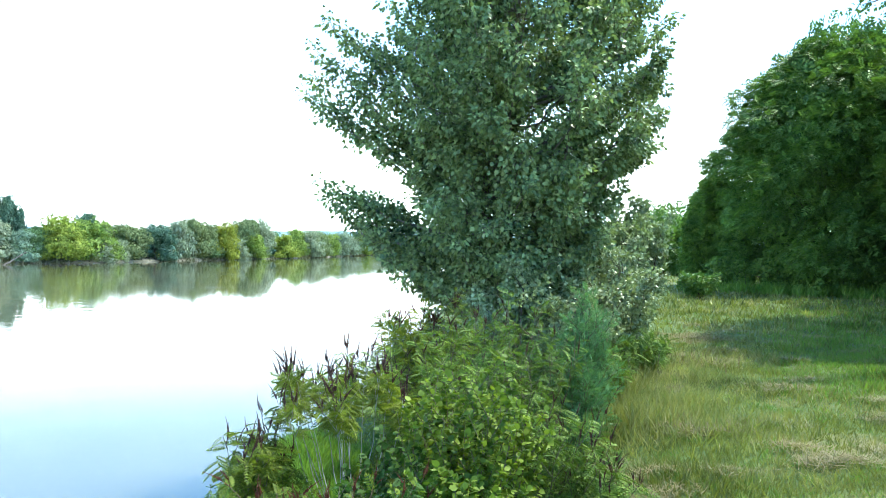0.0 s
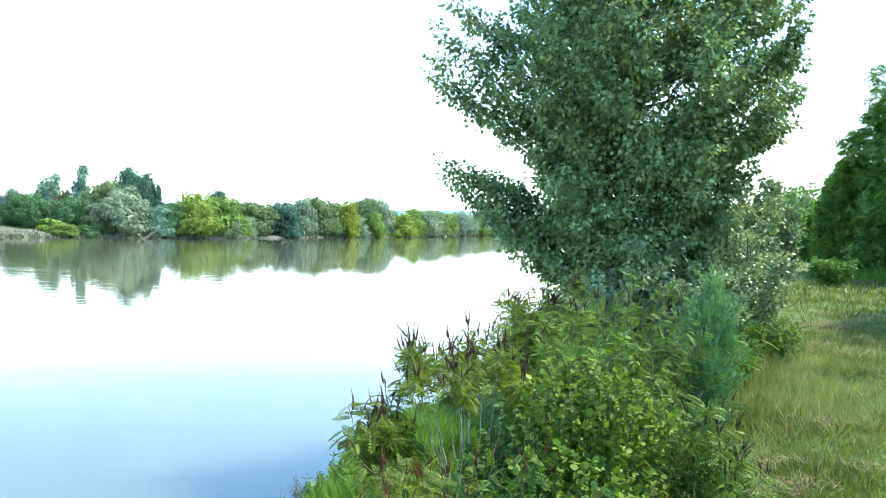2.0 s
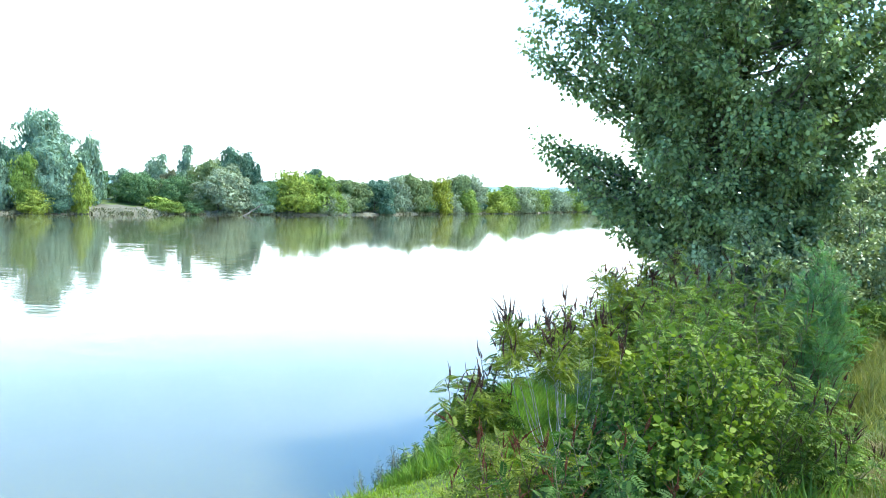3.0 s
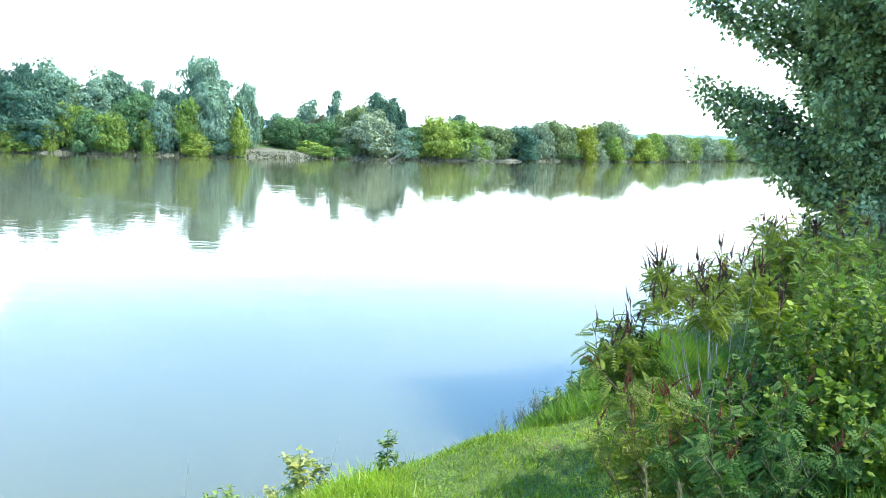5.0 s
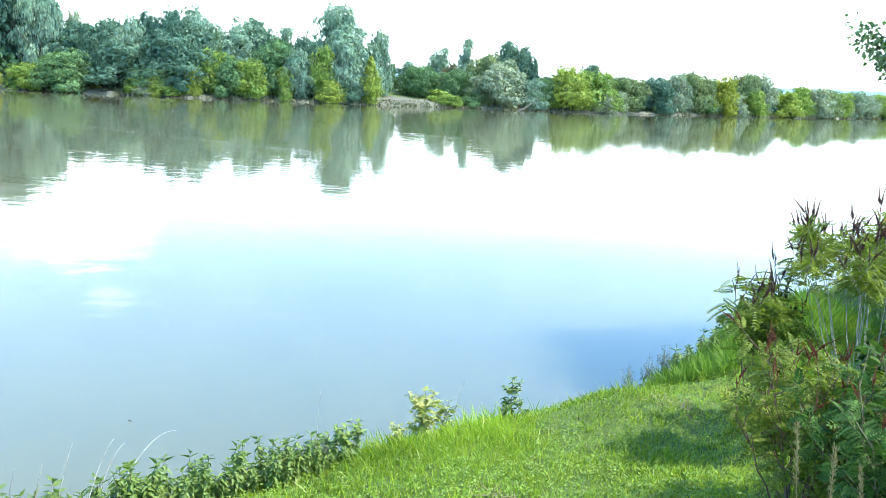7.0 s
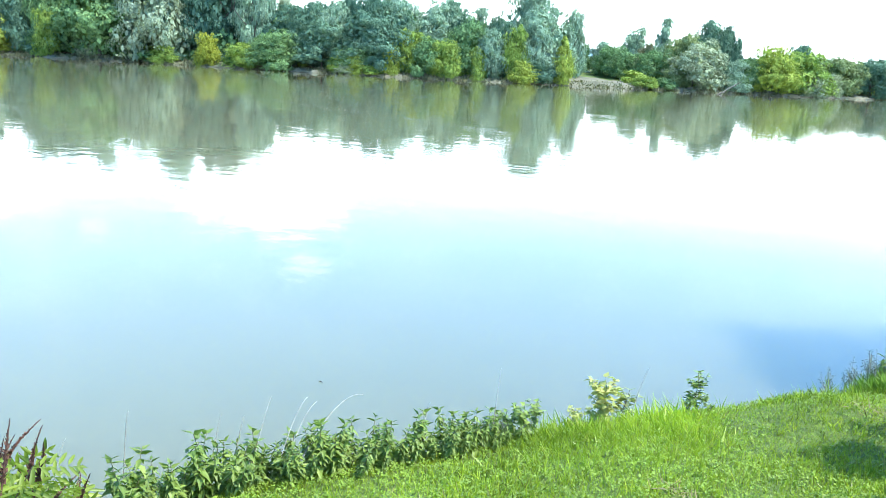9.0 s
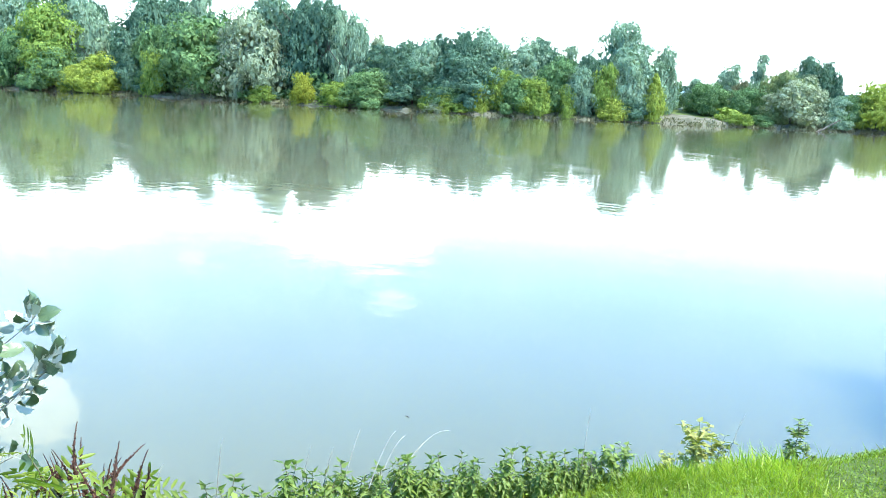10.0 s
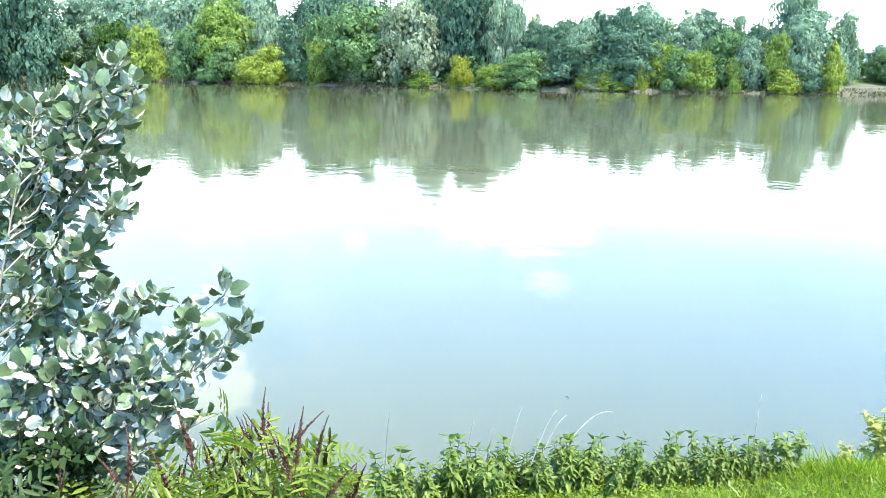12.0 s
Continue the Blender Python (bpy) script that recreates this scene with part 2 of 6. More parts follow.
MAT = {
    "dark": leafy("dark_foliage", (0.029, 0.077, 0.054), (0.137, 0.236, 0.164), 0.26, 0.6, 0.15, 7.0, clumps=0.62),
    "mid": leafy("green_foliage", (0.044, 0.106, 0.048), (0.187, 0.303, 0.127), 0.26, 0.6, 0.15, 7.0, clumps=0.62),
    "willow": leafy("willow_foliage", (0.112, 0.196, 0.141), (0.305, 0.414, 0.298), 0.26, 0.6, 0.15, 7.0, clumps=0.62),
    "silver": leafy("silver_and_hazy_willow_foliage", (0.13, 0.175, 0.115), (0.36, 0.42, 0.29), 0.26, 0.6, 0.15, 7.0, clumps=0.62),
    "lime": leafy("lime_foliage", (0.090, 0.160, 0.032), (0.310, 0.400, 0.085), 0.26, 0.6, 0.15, 7.0, clumps=0.62),
    "yellow": leafy("yellow_green_foliage", (0.105, 0.165, 0.030), (0.390, 0.450, 0.085), 0.26, 0.6, 0.15, 7.0, clumps=0.62),
    "gold": leafy("golden_foliage", (0.120, 0.155, 0.018), (0.360, 0.390, 0.060), 0.26, 0.6, 0.15, 7.0, clumps=0.62),
    "brown": leafy("brownish_foliage", (0.13, 0.135, 0.07), (0.27, 0.255, 0.15), 0.26, 0.6, 0.15, 7.0, clumps=0.62),
    "oak": leafy("oak_and_shaded_shrub_foliage", (0.029, 0.075, 0.015), (0.092, 0.163, 0.032), 0.26, 0.6, 0.15, 7.0, clumps=0.62),
    "lightm": leafy("pale_and_hazy_foliage", (0.108, 0.155, 0.058), (0.257, 0.311, 0.143), 0.26, 0.6, 0.15, 7.0, clumps=0.62),
    "elm": leafy("elm_foliage", (0.029, 0.087, 0.017), (0.242, 0.376, 0.076), 0.2, 0.5, 0.3, 0.9),
    "elm_sun": leafy("young_elm_foliage", (0.043, 0.106, 0.020), (0.181, 0.287, 0.061), 0.35),
    "poplar": leafy("poplar_foliage", (0.016, 0.050, 0.018), (0.37, 0.48, 0.215), 0.24, 0.42, 0.32, 2.2),
    "sucker": leafy("poplar_sucker_foliage", (0.05, 0.095, 0.035), (0.40, 0.48, 0.26), 0.25, 0.4, 0.5, 1.2),
    "pinnate": leafy("pinnate_foliage", (0.035, 0.080, 0.016), (0.239, 0.341, 0.058), 0.22, 0.55, 0.18, 1.5),
    "pinnate_m": leafy("bank_pinnate_foliage", (0.055, 0.093, 0.014), (0.258, 0.306, 0.046), 0.4, 0.55, 0.18, 1.6),
    "pinnate_y": leafy("fresh_pinnate_foliage", (0.081, 0.136, 0.017), (0.272, 0.340, 0.047), 0.45, 0.4, 0.4, 1.8),
    "shrub": leafy("lush_shrub_foliage", (0.048, 0.102, 0.012), (0.265, 0.345, 0.044), 0.32, 0.55, 0.18, 1.4),
    "teal": leafy("feathery_foliage", (0.060, 0.162, 0.060), (0.228, 0.408, 0.156), 0.3, 0.5, 0.3, 1.5),
    "nettle": leafy("nettle_foliage", (0.06, 0.115, 0.02), (0.25, 0.335, 0.075), 0.3, 0.5, 0.35, 1.6),
    "pale_weed": leafy("pale_weed_foliage", (0.23, 0.26, 0.07), (0.48, 0.5, 0.2), 0.4),
    "grey_weed": leafy("grey_weed_foliage", (0.060, 0.085, 0.050), (0.140, 0.170, 0.110), 0.3),
    "grass": leafy("grass_blades", (0.058, 0.074, 0.013), (0.240, 0.255, 0.060), 0.4, 0.45, 0.4, 0.5, ((0.40, 0.36, 0.15), 0.9, 0.515)),
    "green_grass": leafy("shaded_green_grass", (0.061, 0.127, 0.020), (0.204, 0.326, 0.056), 0.4, 0.45, 0.3, 0.5),
    "yellow_grass": leafy("ripe_yellow_grass", (0.190, 0.185, 0.045), (0.500, 0.460, 0.170), 0.35, 0.6, 0.3, 0.8),
    "herb": leafy("low_herbs", (0.103, 0.178, 0.022), (0.280, 0.391, 0.055), 0.35, 0.5, 0.3, 1.0),
    "bank_green": leafy("short_bank_grass", (0.084, 0.150, 0.019), (0.312, 0.432, 0.066), 0.4, 0.5, 0.25, 0.9),
    "lush": leafy("lush_grass", (0.144, 0.221, 0.016), (0.423, 0.524, 0.055), 0.45, 0.4, 0.4, 0.8),
    "straw": leafy("dry_straw", (0.164, 0.136, 0.067), (0.306, 0.264, 0.146), 0.25, 0.7, 0.2),
    "tall_dry": leafy("yellowing_grass", (0.113, 0.149, 0.027), (0.351, 0.36, 0.113), 0.35, 0.6, 0.3, 0.8),
    "sedge": leafy("shore_sedge", (0.060, 0.075, 0.034), (0.230, 0.225, 0.140), 0.2, 0.8, 0.2, 0.25),
    "leaf_top": leafy("white_poplar_leaf_top", (0.06, 0.115, 0.055), (0.22, 0.30, 0.17), 0.12, 0.35, 0.6, 2.0),
    "leaf_felt": leafy("white_poplar_leaf_felt", (0.44, 0.475, 0.41), (0.76, 0.79, 0.72), 0.2, 0.85, 0.1, 2.0),
    # shade under the white poplar, put into the leaf colour
    "shade_leaf": leafy("shade_toned_shrub_foliage", (0.018, 0.045, 0.014), (0.07, 0.115, 0.035), 0.2, 0.5, 0.3, 1.6),
    "spike": leafy("dark_seed_spikes", (0.045, 0.022, 0.017), (0.14, 0.068, 0.048), 0.0, 0.8, 0.2),
    "spike_red": leafy("reddish_seed_spikes", (0.110, 0.035, 0.020), (0.220, 0.080, 0.040), 0.0, 0.8, 0.2),
    "bark": barky("grey_bark", (0.09, 0.075, 0.06), (0.26, 0.23, 0.19)),
    "bark_dark": barky("dark_bark", (0.035, 0.028, 0.02), (0.11, 0.09, 0.07)),
    "twig_red": barky("reddish_twig", (0.09, 0.05, 0.035), (0.20, 0.12, 0.08), 20),
    "stem": barky("green_brown_stem", (0.07, 0.07, 0.03), (0.16, 0.14, 0.07), 20),
    "stem_pale": barky("pale_dead_stem", (0.22, 0.20, 0.16), (0.48, 0.45, 0.39), 20),
    "soil": barky("bare_bank_soil", (0.040, 0.046, 0.022), (0.19, 0.175, 0.13), 0.5, 0.95),
    # the ridge's blue is distance haze painted into its colour
    "hill": barky("hazy_wooded_ridge", (0.14, 0.24, 0.27), (0.20, 0.31, 0.34), 0.01, 1.0),
}
GROUND_MAT, WATER_MAT = ground_material(), water_material()


# ---------------------------------------------------------------- mesh tools
def mesh_of(name, V, F, mat, slots=None, smooth=False):
    """A mesh from vertex and face arrays; faces of one size per array."""
    me = bpy.data.meshes.new(name)
    V = np.asarray(V, dtype=np.float32)
    groups = [np.asarray(f, dtype=np.int32) for f in (F if isinstance(F, list) else [F]) if len(f)]
    me.vertices.add(len(V))
    me.vertices.foreach_set("co", V.ravel())
    loops = np.concatenate([g.ravel() for g in groups])
    sizes = np.concatenate([np.full(len(g), g.shape[1], dtype=np.int32) for g in groups])
    me.loops.add(len(loops))
    me.loops.foreach_set("vertex_index", loops)
    me.polygons.add(len(sizes))
    me.polygons.foreach_set("loop_start", np.concatenate([[0], np.cumsum(sizes)[:-1]]).astype(np.int32))
    for m in (mat if isinstance(mat, (list, tuple)) else [mat]):
        me.materials.append(m)
    if slots is not None:
        me.polygons.foreach_set("material_index", np.asarray(slots, dtype=np.int32))
    if smooth:
        me.polygons.foreach_set("use_smooth", np.ones(len(sizes), dtype=bool))
    me.update(calc_edges=True)
    return me


def child(name, me, parent, m=None, label=""):
    ob = new(name, me)
    ob.parent = parent
    if m is not None:
        ob.matrix_basis = m
    if label:
        tagged(ob, label)
    return ob


def unit(a):
    return a / np.maximum(np.linalg.norm(a, axis=-1, keepdims=True), 1e-9)


def scatter(tv, tf, pos, along, normal, size):
    """Copies of one small template (x along, y aside, z up its normal) at many places, as arrays."""
    pos, along, normal = np.asarray(pos, float), unit(np.asarray(along, float)), np.asarray(normal, float)
    side = unit(np.cross(normal, along))
    up = np.cross(along, side)
    size = np.broadcast_to(np.asarray(size, float), (len(pos),))[:, None, None]
    V = pos[:, None, :] + size * (tv[None, :, 0:1] * along[:, None, :] + tv[None, :, 1:2] * side[:, None, :] + tv[None, :, 2:3] * up[:, None, :])
    F = tf[None] + (np.arange(len(pos)) * len(tv))[:, None, None]
    return V.reshape(-1, 3), F.reshape(-1, tf.shape[1])


def tube(points, radii, sides=6):
    P = np.asarray(points, float)
    n = len(P)
    T = np.gradient(P, axis=0)
    T = unit(T)
    ref = np.array([0.31, 0.17, 0.93]) if abs(T[0, 2]) < 0.8 else np.array([0.93, 0.31, 0.17])
    A = unit(np.cross(T, ref))
    B = np.cross(T, A)
    ang = np.arange(sides) * 2 * math.pi / sides
    R = np.asarray(radii, float)[:, None, None]
    V = P[:, None] + R * (np.cos(ang)[None, :, None] * A[:, None] + np.sin(ang)[None, :, None] * B[:, None])
    i, j = np.meshgrid(np.arange(n - 1), np.arange(sides), indexing="ij")
    k = (j + 1) % sides
    F = np.stack([i * sides + j, i * sides + k, (i + 1) * sides + k, (i + 1) * sides + j], -1).reshape(-1, 4)
    return V.reshape(-1, 3), F


class Heap:
    """Gathers vertices and faces of one size."""

    def __init__(self):
        self.v, self.f, self.n = [], [], 0

    def add(self, vf):
        self.v.append(vf[0])
        self.f.append(vf[1] + self.n)
        self.n += len(vf[0])

    def mesh(self, name, mat, smooth=False):
        return mesh_of(name, np.concatenate(self.v), np.concatenate(self.f), mat, smooth=smooth)


TRI = lambda rows: np.array(rows, dtype=np.int64)
DIAMOND = (np.array([(0, 0, 0), (0.38, 0.36, 0.07), (0.38, -0.36, 0.07), (1, 0, -0.04)]), TRI([(0, 2, 3), (0, 3, 1)]))
DELTA = (np.array([(0, 0, 0), (0.22, 0.40, 0.05), (0.22, -0.40, 0.05), (0.6, 0.2, 0.02), (0.6, -0.2, 0.02), (1, 0, -0.1)]),
         TRI([(0, 2, 4), (0, 4, 5), (0, 5, 3), (0, 3, 1)]))
BROAD = (np.array([(0, 0, 0), (0.30, 0.40, 0.06), (0.30, -0.40, 0.06), (1, 0, -0.08)]), TRI([(0, 2, 3), (0, 3, 1)]))
LANCE = (np.array([(0, 0, 0), (0.4, 0.13, 0.04), (0.4, -0.13, 0.04), (1, 0, -0.1)]), TRI([(0, 2, 3), (0, 3, 1)]))
NETTLE = (DELTA[0] * np.array([1, 0.6, 1]), DELTA[1])
BLADE = (np.array([(0, 0.028, 0), (0, -0.028, 0), (0.5, 0.022, 0.06), (0.5, -0.022, 0.06), (1, 0, 0.26)]), TRI([(0, 1, 3), (0, 3, 2), (2, 3, 4)]))


LOBED = (np.array([(0, 0, 0), (0.42, 0, 0.03), (0.10, 0.36, 0.08), (0.34, 0.35, 0.04), (0.56, 0.42, 0.04), (0.70, 0.26, 0.01), (1, 0, -0.10),
                   (0.70, -0.26, 0.01), (0.56, -0.42, 0.04), (0.34, -0.35, 0.04), (0.10, -0.36, 0.08)]),
         TRI([(1, 2 + i, 3 + i)[::-1] for i in range(8)] + [(1, 2, 0), (1, 0, 10)]))


def sprig(pairs, leaf_len, leaf_wide, droop, tip=True, oval=False):
    """A pinnate leaf, one long: a thin midrib with leaflets in pairs."""
    V, F = [], []
    V += [(0, 0.006, 0), (0, -0.006, 0), (1, 0, -droop)]
    F += [(0, 1, 2)]
    for i in range(pairs):
        x = 0.16 + 0.8 * i / (pairs - 1)
        z = -droop * x * x
        k = 1.0 - 0.45 * abs(x - 0.5)
        for s in (1, -1):
            b = len(V)
            L, W = leaf_len * k, leaf_wide * k
            g = L * 0.55
            if oval:
                across = np.array([g, s * L * 0.92]) / math.hypot(g, L * 0.92)
                away = np.array([across[1], -across[0]]) * s
                ring = [(0, 0), (0.32, 1), (0.32, -1), (0.78, 0.8), (0.78, -0.8), (1, 0)]
                for f, w in ring:
                    q = across * f * L + away * w * W
                    V.append((x + q[0], q[1], z + 0.03 * abs(w) - 0.05 * f))
                fan = [(0, 2, 4), (0, 4, 5), (0, 5, 3), (0, 3, 1)]
                F += [(b + i, b + j, b + h) if s > 0 else (b + i, b + h, b + j) for i, j, h in fan]
                continue
            V += [(x, 0, z), (x + g * 0.45 + W, s * L * 0.42, z + 0.03), (x + g * 0.5 - W, s * L * 0.52, z + 0.01), (x + g, s * L * 0.92, z - 0.05)]
            F += [(b, b + 1, b + 3), (b, b + 3, b + 2)] if s > 0 else [(b, b + 3, b + 1), (b, b + 2, b + 3)]
    if tip:
        b = len(V)
        V += [(1, 0, -droop), (1.08, leaf_wide, -droop), (1.08, -leaf_wide, -droop), (1.2, 0, -droop * 1.3)]
        F += [(b, b + 2, b + 3), (b, b + 3, b + 1)]
    return np.array(V, float), TRI(F)


PINNATE = sprig(7, 0.27, 0.072, 0.28)
PINNATE_WIDE = sprig(5, 0.44, 0.052, 0.30, oval=True)
PINNATE_OVAL = sprig(6, 0.34, 0.075, 0.3, oval=True)
FEATHER = sprig(7, 0.30, 0.045, 0.1)


# ---------------------------------------------------------------- lie of the land
NEAR_SHORE = [(-3000, -2600), (-300, -250), (-40, -30), (-13, -9), (-6.2, -2), (-5.1, 0.8), (-4.95, 1.9), (-4.75, 2.75), (-4.5, 3.7), (-4.05, 5.05), (-3.55, 6.0),
              (-3.0, 7.0), (-2.62, 8.2), (-2.6, 10), (-2.3, 13), (-1.8, 20), (-1.0, 32), (3, 60), (20, 110), (80, 220), (250, 500), (900, 1500), (2500, 4200)]
FAR_SHORE = [(-3400, -2300), (-400, -140), (-230, -30), (-150, 22), (-118, 46), (-100, 58), (-85, 70), (-70, 88), (-58, 105), (-48, 120),
             (-38, 148), (-28, 175), (-19, 225), (0, 300), (40, 420), (150, 700), (700, 1500), (2200, 4200)]
WATER_Z = -1.9


def beside(P, line):
    """Signed distance from a polyline: positive on its right."""
    best, sign = np.full(len(P), 1e9), np.ones(len(P))
    for a, b in zip(line, line[1:]):
        a, b = np.array(a, float), np.array(b, float)
        d = b - a
        k = np.clip(((P - a) @ d) / (d @ d), 0, 1)
        off = P - (a + k[:, None] * d)
        dist = np.hypot(off[:, 0], off[:, 1])
        near = dist < best
        best = np.where(near, dist, best)
        sign = np.where(near, np.sign(d[1] * off[:, 0] - d[0] * off[:, 1]), sign)
    return best * sign


def land_z(P):
    P = np.asarray(P, float).reshape(-1, 2)
    near, far = beside(P, NEAR_SHORE), -beside(P, FAR_SHORE)
    bumps = 0.04 * np.sin(P[:, 0] * 1.9 + 0.7 * np.sin(P[:, 1] * 1.3)) * np.sin(P[:, 1] * 1.5 + 1.0) + 0.02 * np.sin(P[:, 0] * 4.7 + P[:, 1] * 3.1)
    zn = np.interp(near, [0, 0.3, 0.7, 2.2, 3.4, 4.6, 6.0], [-1.95, -1.30, -1.14, -0.90, -0.50, -0.12, 0.0]) + bumps * np.clip(near, 0, 1)
    zn = zn + 0.55 * np.exp(-((P[:, 0] + 1.5) / 0.75) ** 2 - ((P[:, 1] - 8.5) / 1.2) ** 2) * np.clip(near / 0.6, 0, 1)
    zn = zn + 0.16 * np.exp(-((P[:, 0] + 2.35) / 0.7) ** 2 - ((P[:, 1] - 6.3) / 0.7) ** 2)
    zf = np.interp(far, [0, 1.0, 2.5, 8, 20], [-2.0, -1.75, -1.5, -0.9, 0.3])
    bed = -1.95 - np.minimum(2.5, 0.5 * np.minimum(-near, -far))
    return np.where(near > 0, zn, np.where(far > 0, zf, bed))


def z_at(x, y):
    return float(land_z([(x, y)])[0])


def steps(lo, hi, fine):
    """Grid lines, fine near zero and wider with the distance."""
    out = [0.0]
    for end in (hi, lo):
        s, line = (1 if end > 0 else -1), []
        x = 0.0
        while x < abs(end):
            x += max(fine, 0.06 * (x - 10))
            line.append(s * x)
        out = out + line if s > 0 else line[::-1] + out
    return np.array(out)


gx, gy = steps(-3200, 3200, 0.36), steps(-2200, 4200, 0.36)
GX, GY = np.meshgrid(gx, gy)
flat = np.stack([GX.ravel(), GY.ravel()], 1)
gi, gj = np.meshgrid(np.arange(len(gy) - 1), np.arange(len(gx) - 1), indexing="ij")
quad = np.stack([gi * len(gx) + gj, gi * len(gx) + gj + 1, (gi + 1) * len(gx) + gj + 1, (gi + 1) * len(gx) + gj], -1).reshape(-1, 4)
ground = tagged(new("ground", mesh_of("ground", np.column_stack([flat, land_z(flat)]), quad, GROUND_MAT, smooth=True)),
                "grassy river bank that slopes down to the water", "ground", kind="structure")
water = tagged(new("water", mesh_of("water", [(-3200, -2200, WATER_Z), (3200, -2200, WATER_Z), (3200, 4200, WATER_Z), (-3200, 4200, WATER_Z)], TRI([(0, 1, 2, 3)]), WATER_MAT)),
               "calm wide river mirroring sky and trees", "water", kind="structure")


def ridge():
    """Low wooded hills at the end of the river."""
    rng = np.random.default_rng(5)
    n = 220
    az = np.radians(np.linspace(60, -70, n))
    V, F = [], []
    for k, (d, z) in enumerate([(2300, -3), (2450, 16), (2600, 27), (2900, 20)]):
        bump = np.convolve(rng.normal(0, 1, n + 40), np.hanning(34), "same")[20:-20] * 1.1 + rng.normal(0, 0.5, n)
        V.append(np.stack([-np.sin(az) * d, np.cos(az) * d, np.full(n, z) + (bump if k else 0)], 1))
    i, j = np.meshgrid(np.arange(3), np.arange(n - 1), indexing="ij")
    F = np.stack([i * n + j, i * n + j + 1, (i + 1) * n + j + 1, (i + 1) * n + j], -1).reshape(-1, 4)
    tagged(new("backdrop", mesh_of("backdrop", np.concatenate(V), F, MAT["hill"], smooth=True)), "low wooded hills on the horizon with blue haze in their colour", "hills", kind="structure")


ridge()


def along(line, spacing):
    pts = []
    for a, b in zip(line, line[1:]):
        a, b = np.array(a, float), np.array(b, float)
        n = max(1, int(np.linalg.norm(b - a) / spacing))
        pts += [a + (b - a) * i / n for i in range(n)]
    return np.array(pts + [np.array(line[-1], float)])


def far_bank():
    """The washed-out earth edge of the far shore, with an uneven lip."""
    rng = np.random.default_rng(8)
    L = along(FAR_SHORE[2:15], 0.8)
    T = unit(np.gradient(L, axis=0))
    N = np.stack([-T[:, 1], T[:, 0]], 1)
    rows = []
    wob = np.convolve(rng.normal(0, 1, len(L) + 20), np.hanning(9), "same")[10:-10] * 0.22
    clear = np.exp(-((L[:, 0] + 66) ** 2 + (L[:, 1] - 97) ** 2) / 130.0)
    for off, z in ((-0.5, -2.2), (0.1, -1.92), (0.3, -1.76), (0.8, -1.62), (1.8, -1.48), (5.0, -1.15)):
        o = off * (1 + 0.7 * clear) + wob * (1 if off > -0.4 else 0)
        rows.append(np.column_stack([L + N * o[:, None], np.full(len(L), z) + rng.normal(0, 0.09, len(L)) * (off > 0) + 0.25 * clear * (off > 0.4)]))
    n = len(L)
    i, j = np.meshgrid(np.arange(len(rows) - 1), np.arange(n - 1), indexing="ij")
    F = np.stack([i * n + j, i * n + j + 1, (i + 1) * n + j + 1, (i + 1) * n + j], -1).reshape(-1, 4)
    tagged(new("far_bank", mesh_of("far_bank", np.concatenate(rows), F, MAT["soil"])), "pale washed-out earth bank of the far shore", "bank", kind="structure")


far_bank()


# ---------------------------------------------------------------- far trees
def crown(seed, kind, lobes=6, puffs=10, cards=70, card=0.034):
    """A crown one high and one wide: rounded clumps of leaf sprays on a few big lobes, with an uneven outline and gaps."""
    rng = np.random.default_rng(seed)
    P, N, S = [], [], []
    for b in range(lobes):
        h = (b + 0.5) / lobes
        a = b * 2.39996 + rng.normal(0, 0.3)
        if kind == "tall":
            z, q, R = 0.14 + 0.66 * h, 0.20 * (1 - 0.3 * h), 0.30 - 0.04 * h
        elif kind == "bush":
            z, q, R = 0.10 + 0.58 * h, 0.30 * (1 - 0.75 * h), 0.27
        elif kind == "cone":
            z, q, R = 0.08 + 0.80 * h, 0.16 * (1 - h), 0.30 * (1 - h) + 0.08
        elif kind == "wispy":
            z, q, R = 0.16 + 0.74 * h, 0.20 * (1 - 0.5 * h), 0.21 - 0.06 * h
        else:
            z, q, R = 0.12 + 0.62 * h, 0.30 * (1 - 0.65 * h * h), 0.27
        R *= rng.uniform(0.8, 1.2)
        c = np.array([q * math.cos(a), q * math.sin(a), z + rng.normal(0, 0.03)])
        for k in range(puffs):
            d = unit(rng.normal(size=3) + np.array([0.6 * math.cos(a), 0.6 * math.sin(a), 0.3]))
            pc = c + d * R * rng.uniform(0.55, 1.0) * np.array([1.0, 1.0, 0.8])
            pr = R * rng.uniform(0.24, 0.46)
            e = unit(rng.normal(size=(cards, 3)) + d * 0.7 + np.array([0, 0, 0.45]))
            P.append(pc + e * (pr * rng.uniform(0.72, 1.12, cards))[:, None] * np.array([1.1, 1.1, 0.72]))
            N.append(unit(e + rng.normal(0, 0.28, (cards, 3))))
            S.append(card * rng.uniform(0.6, 1.4, cards))
        inner = cards * (2 if kind == "wispy" else 4)
        e = unit(rng.normal(size=(inner, 3)))
        P.append(c + e * (R * rng.uniform(0.2, 0.92, inner))[:, None] * np.array([1, 1, 0.85]))
        N.append(unit(e + rng.normal(0, 0.4, (inner, 3))))
        S.append(np.full(inner, card * 2.9))
    P, N, S = np.concatenate(P), np.concatenate(N), np.concatenate(S)
    P[:, 2] = np.maximum(P[:, 2], 0.05)
    P[:, 2] *= 0.98 / np.percentile(P[:, 2], 97)
    P[:, :2] *= 0.56 / np.percentile(np.abs(P[:, 0]), 95)
    along_ = np.cross(N, rng.normal(size=P.shape)) + np.array([0, 0, -0.35])
    return scatter(*DIAMOND, P, along_, N, S)


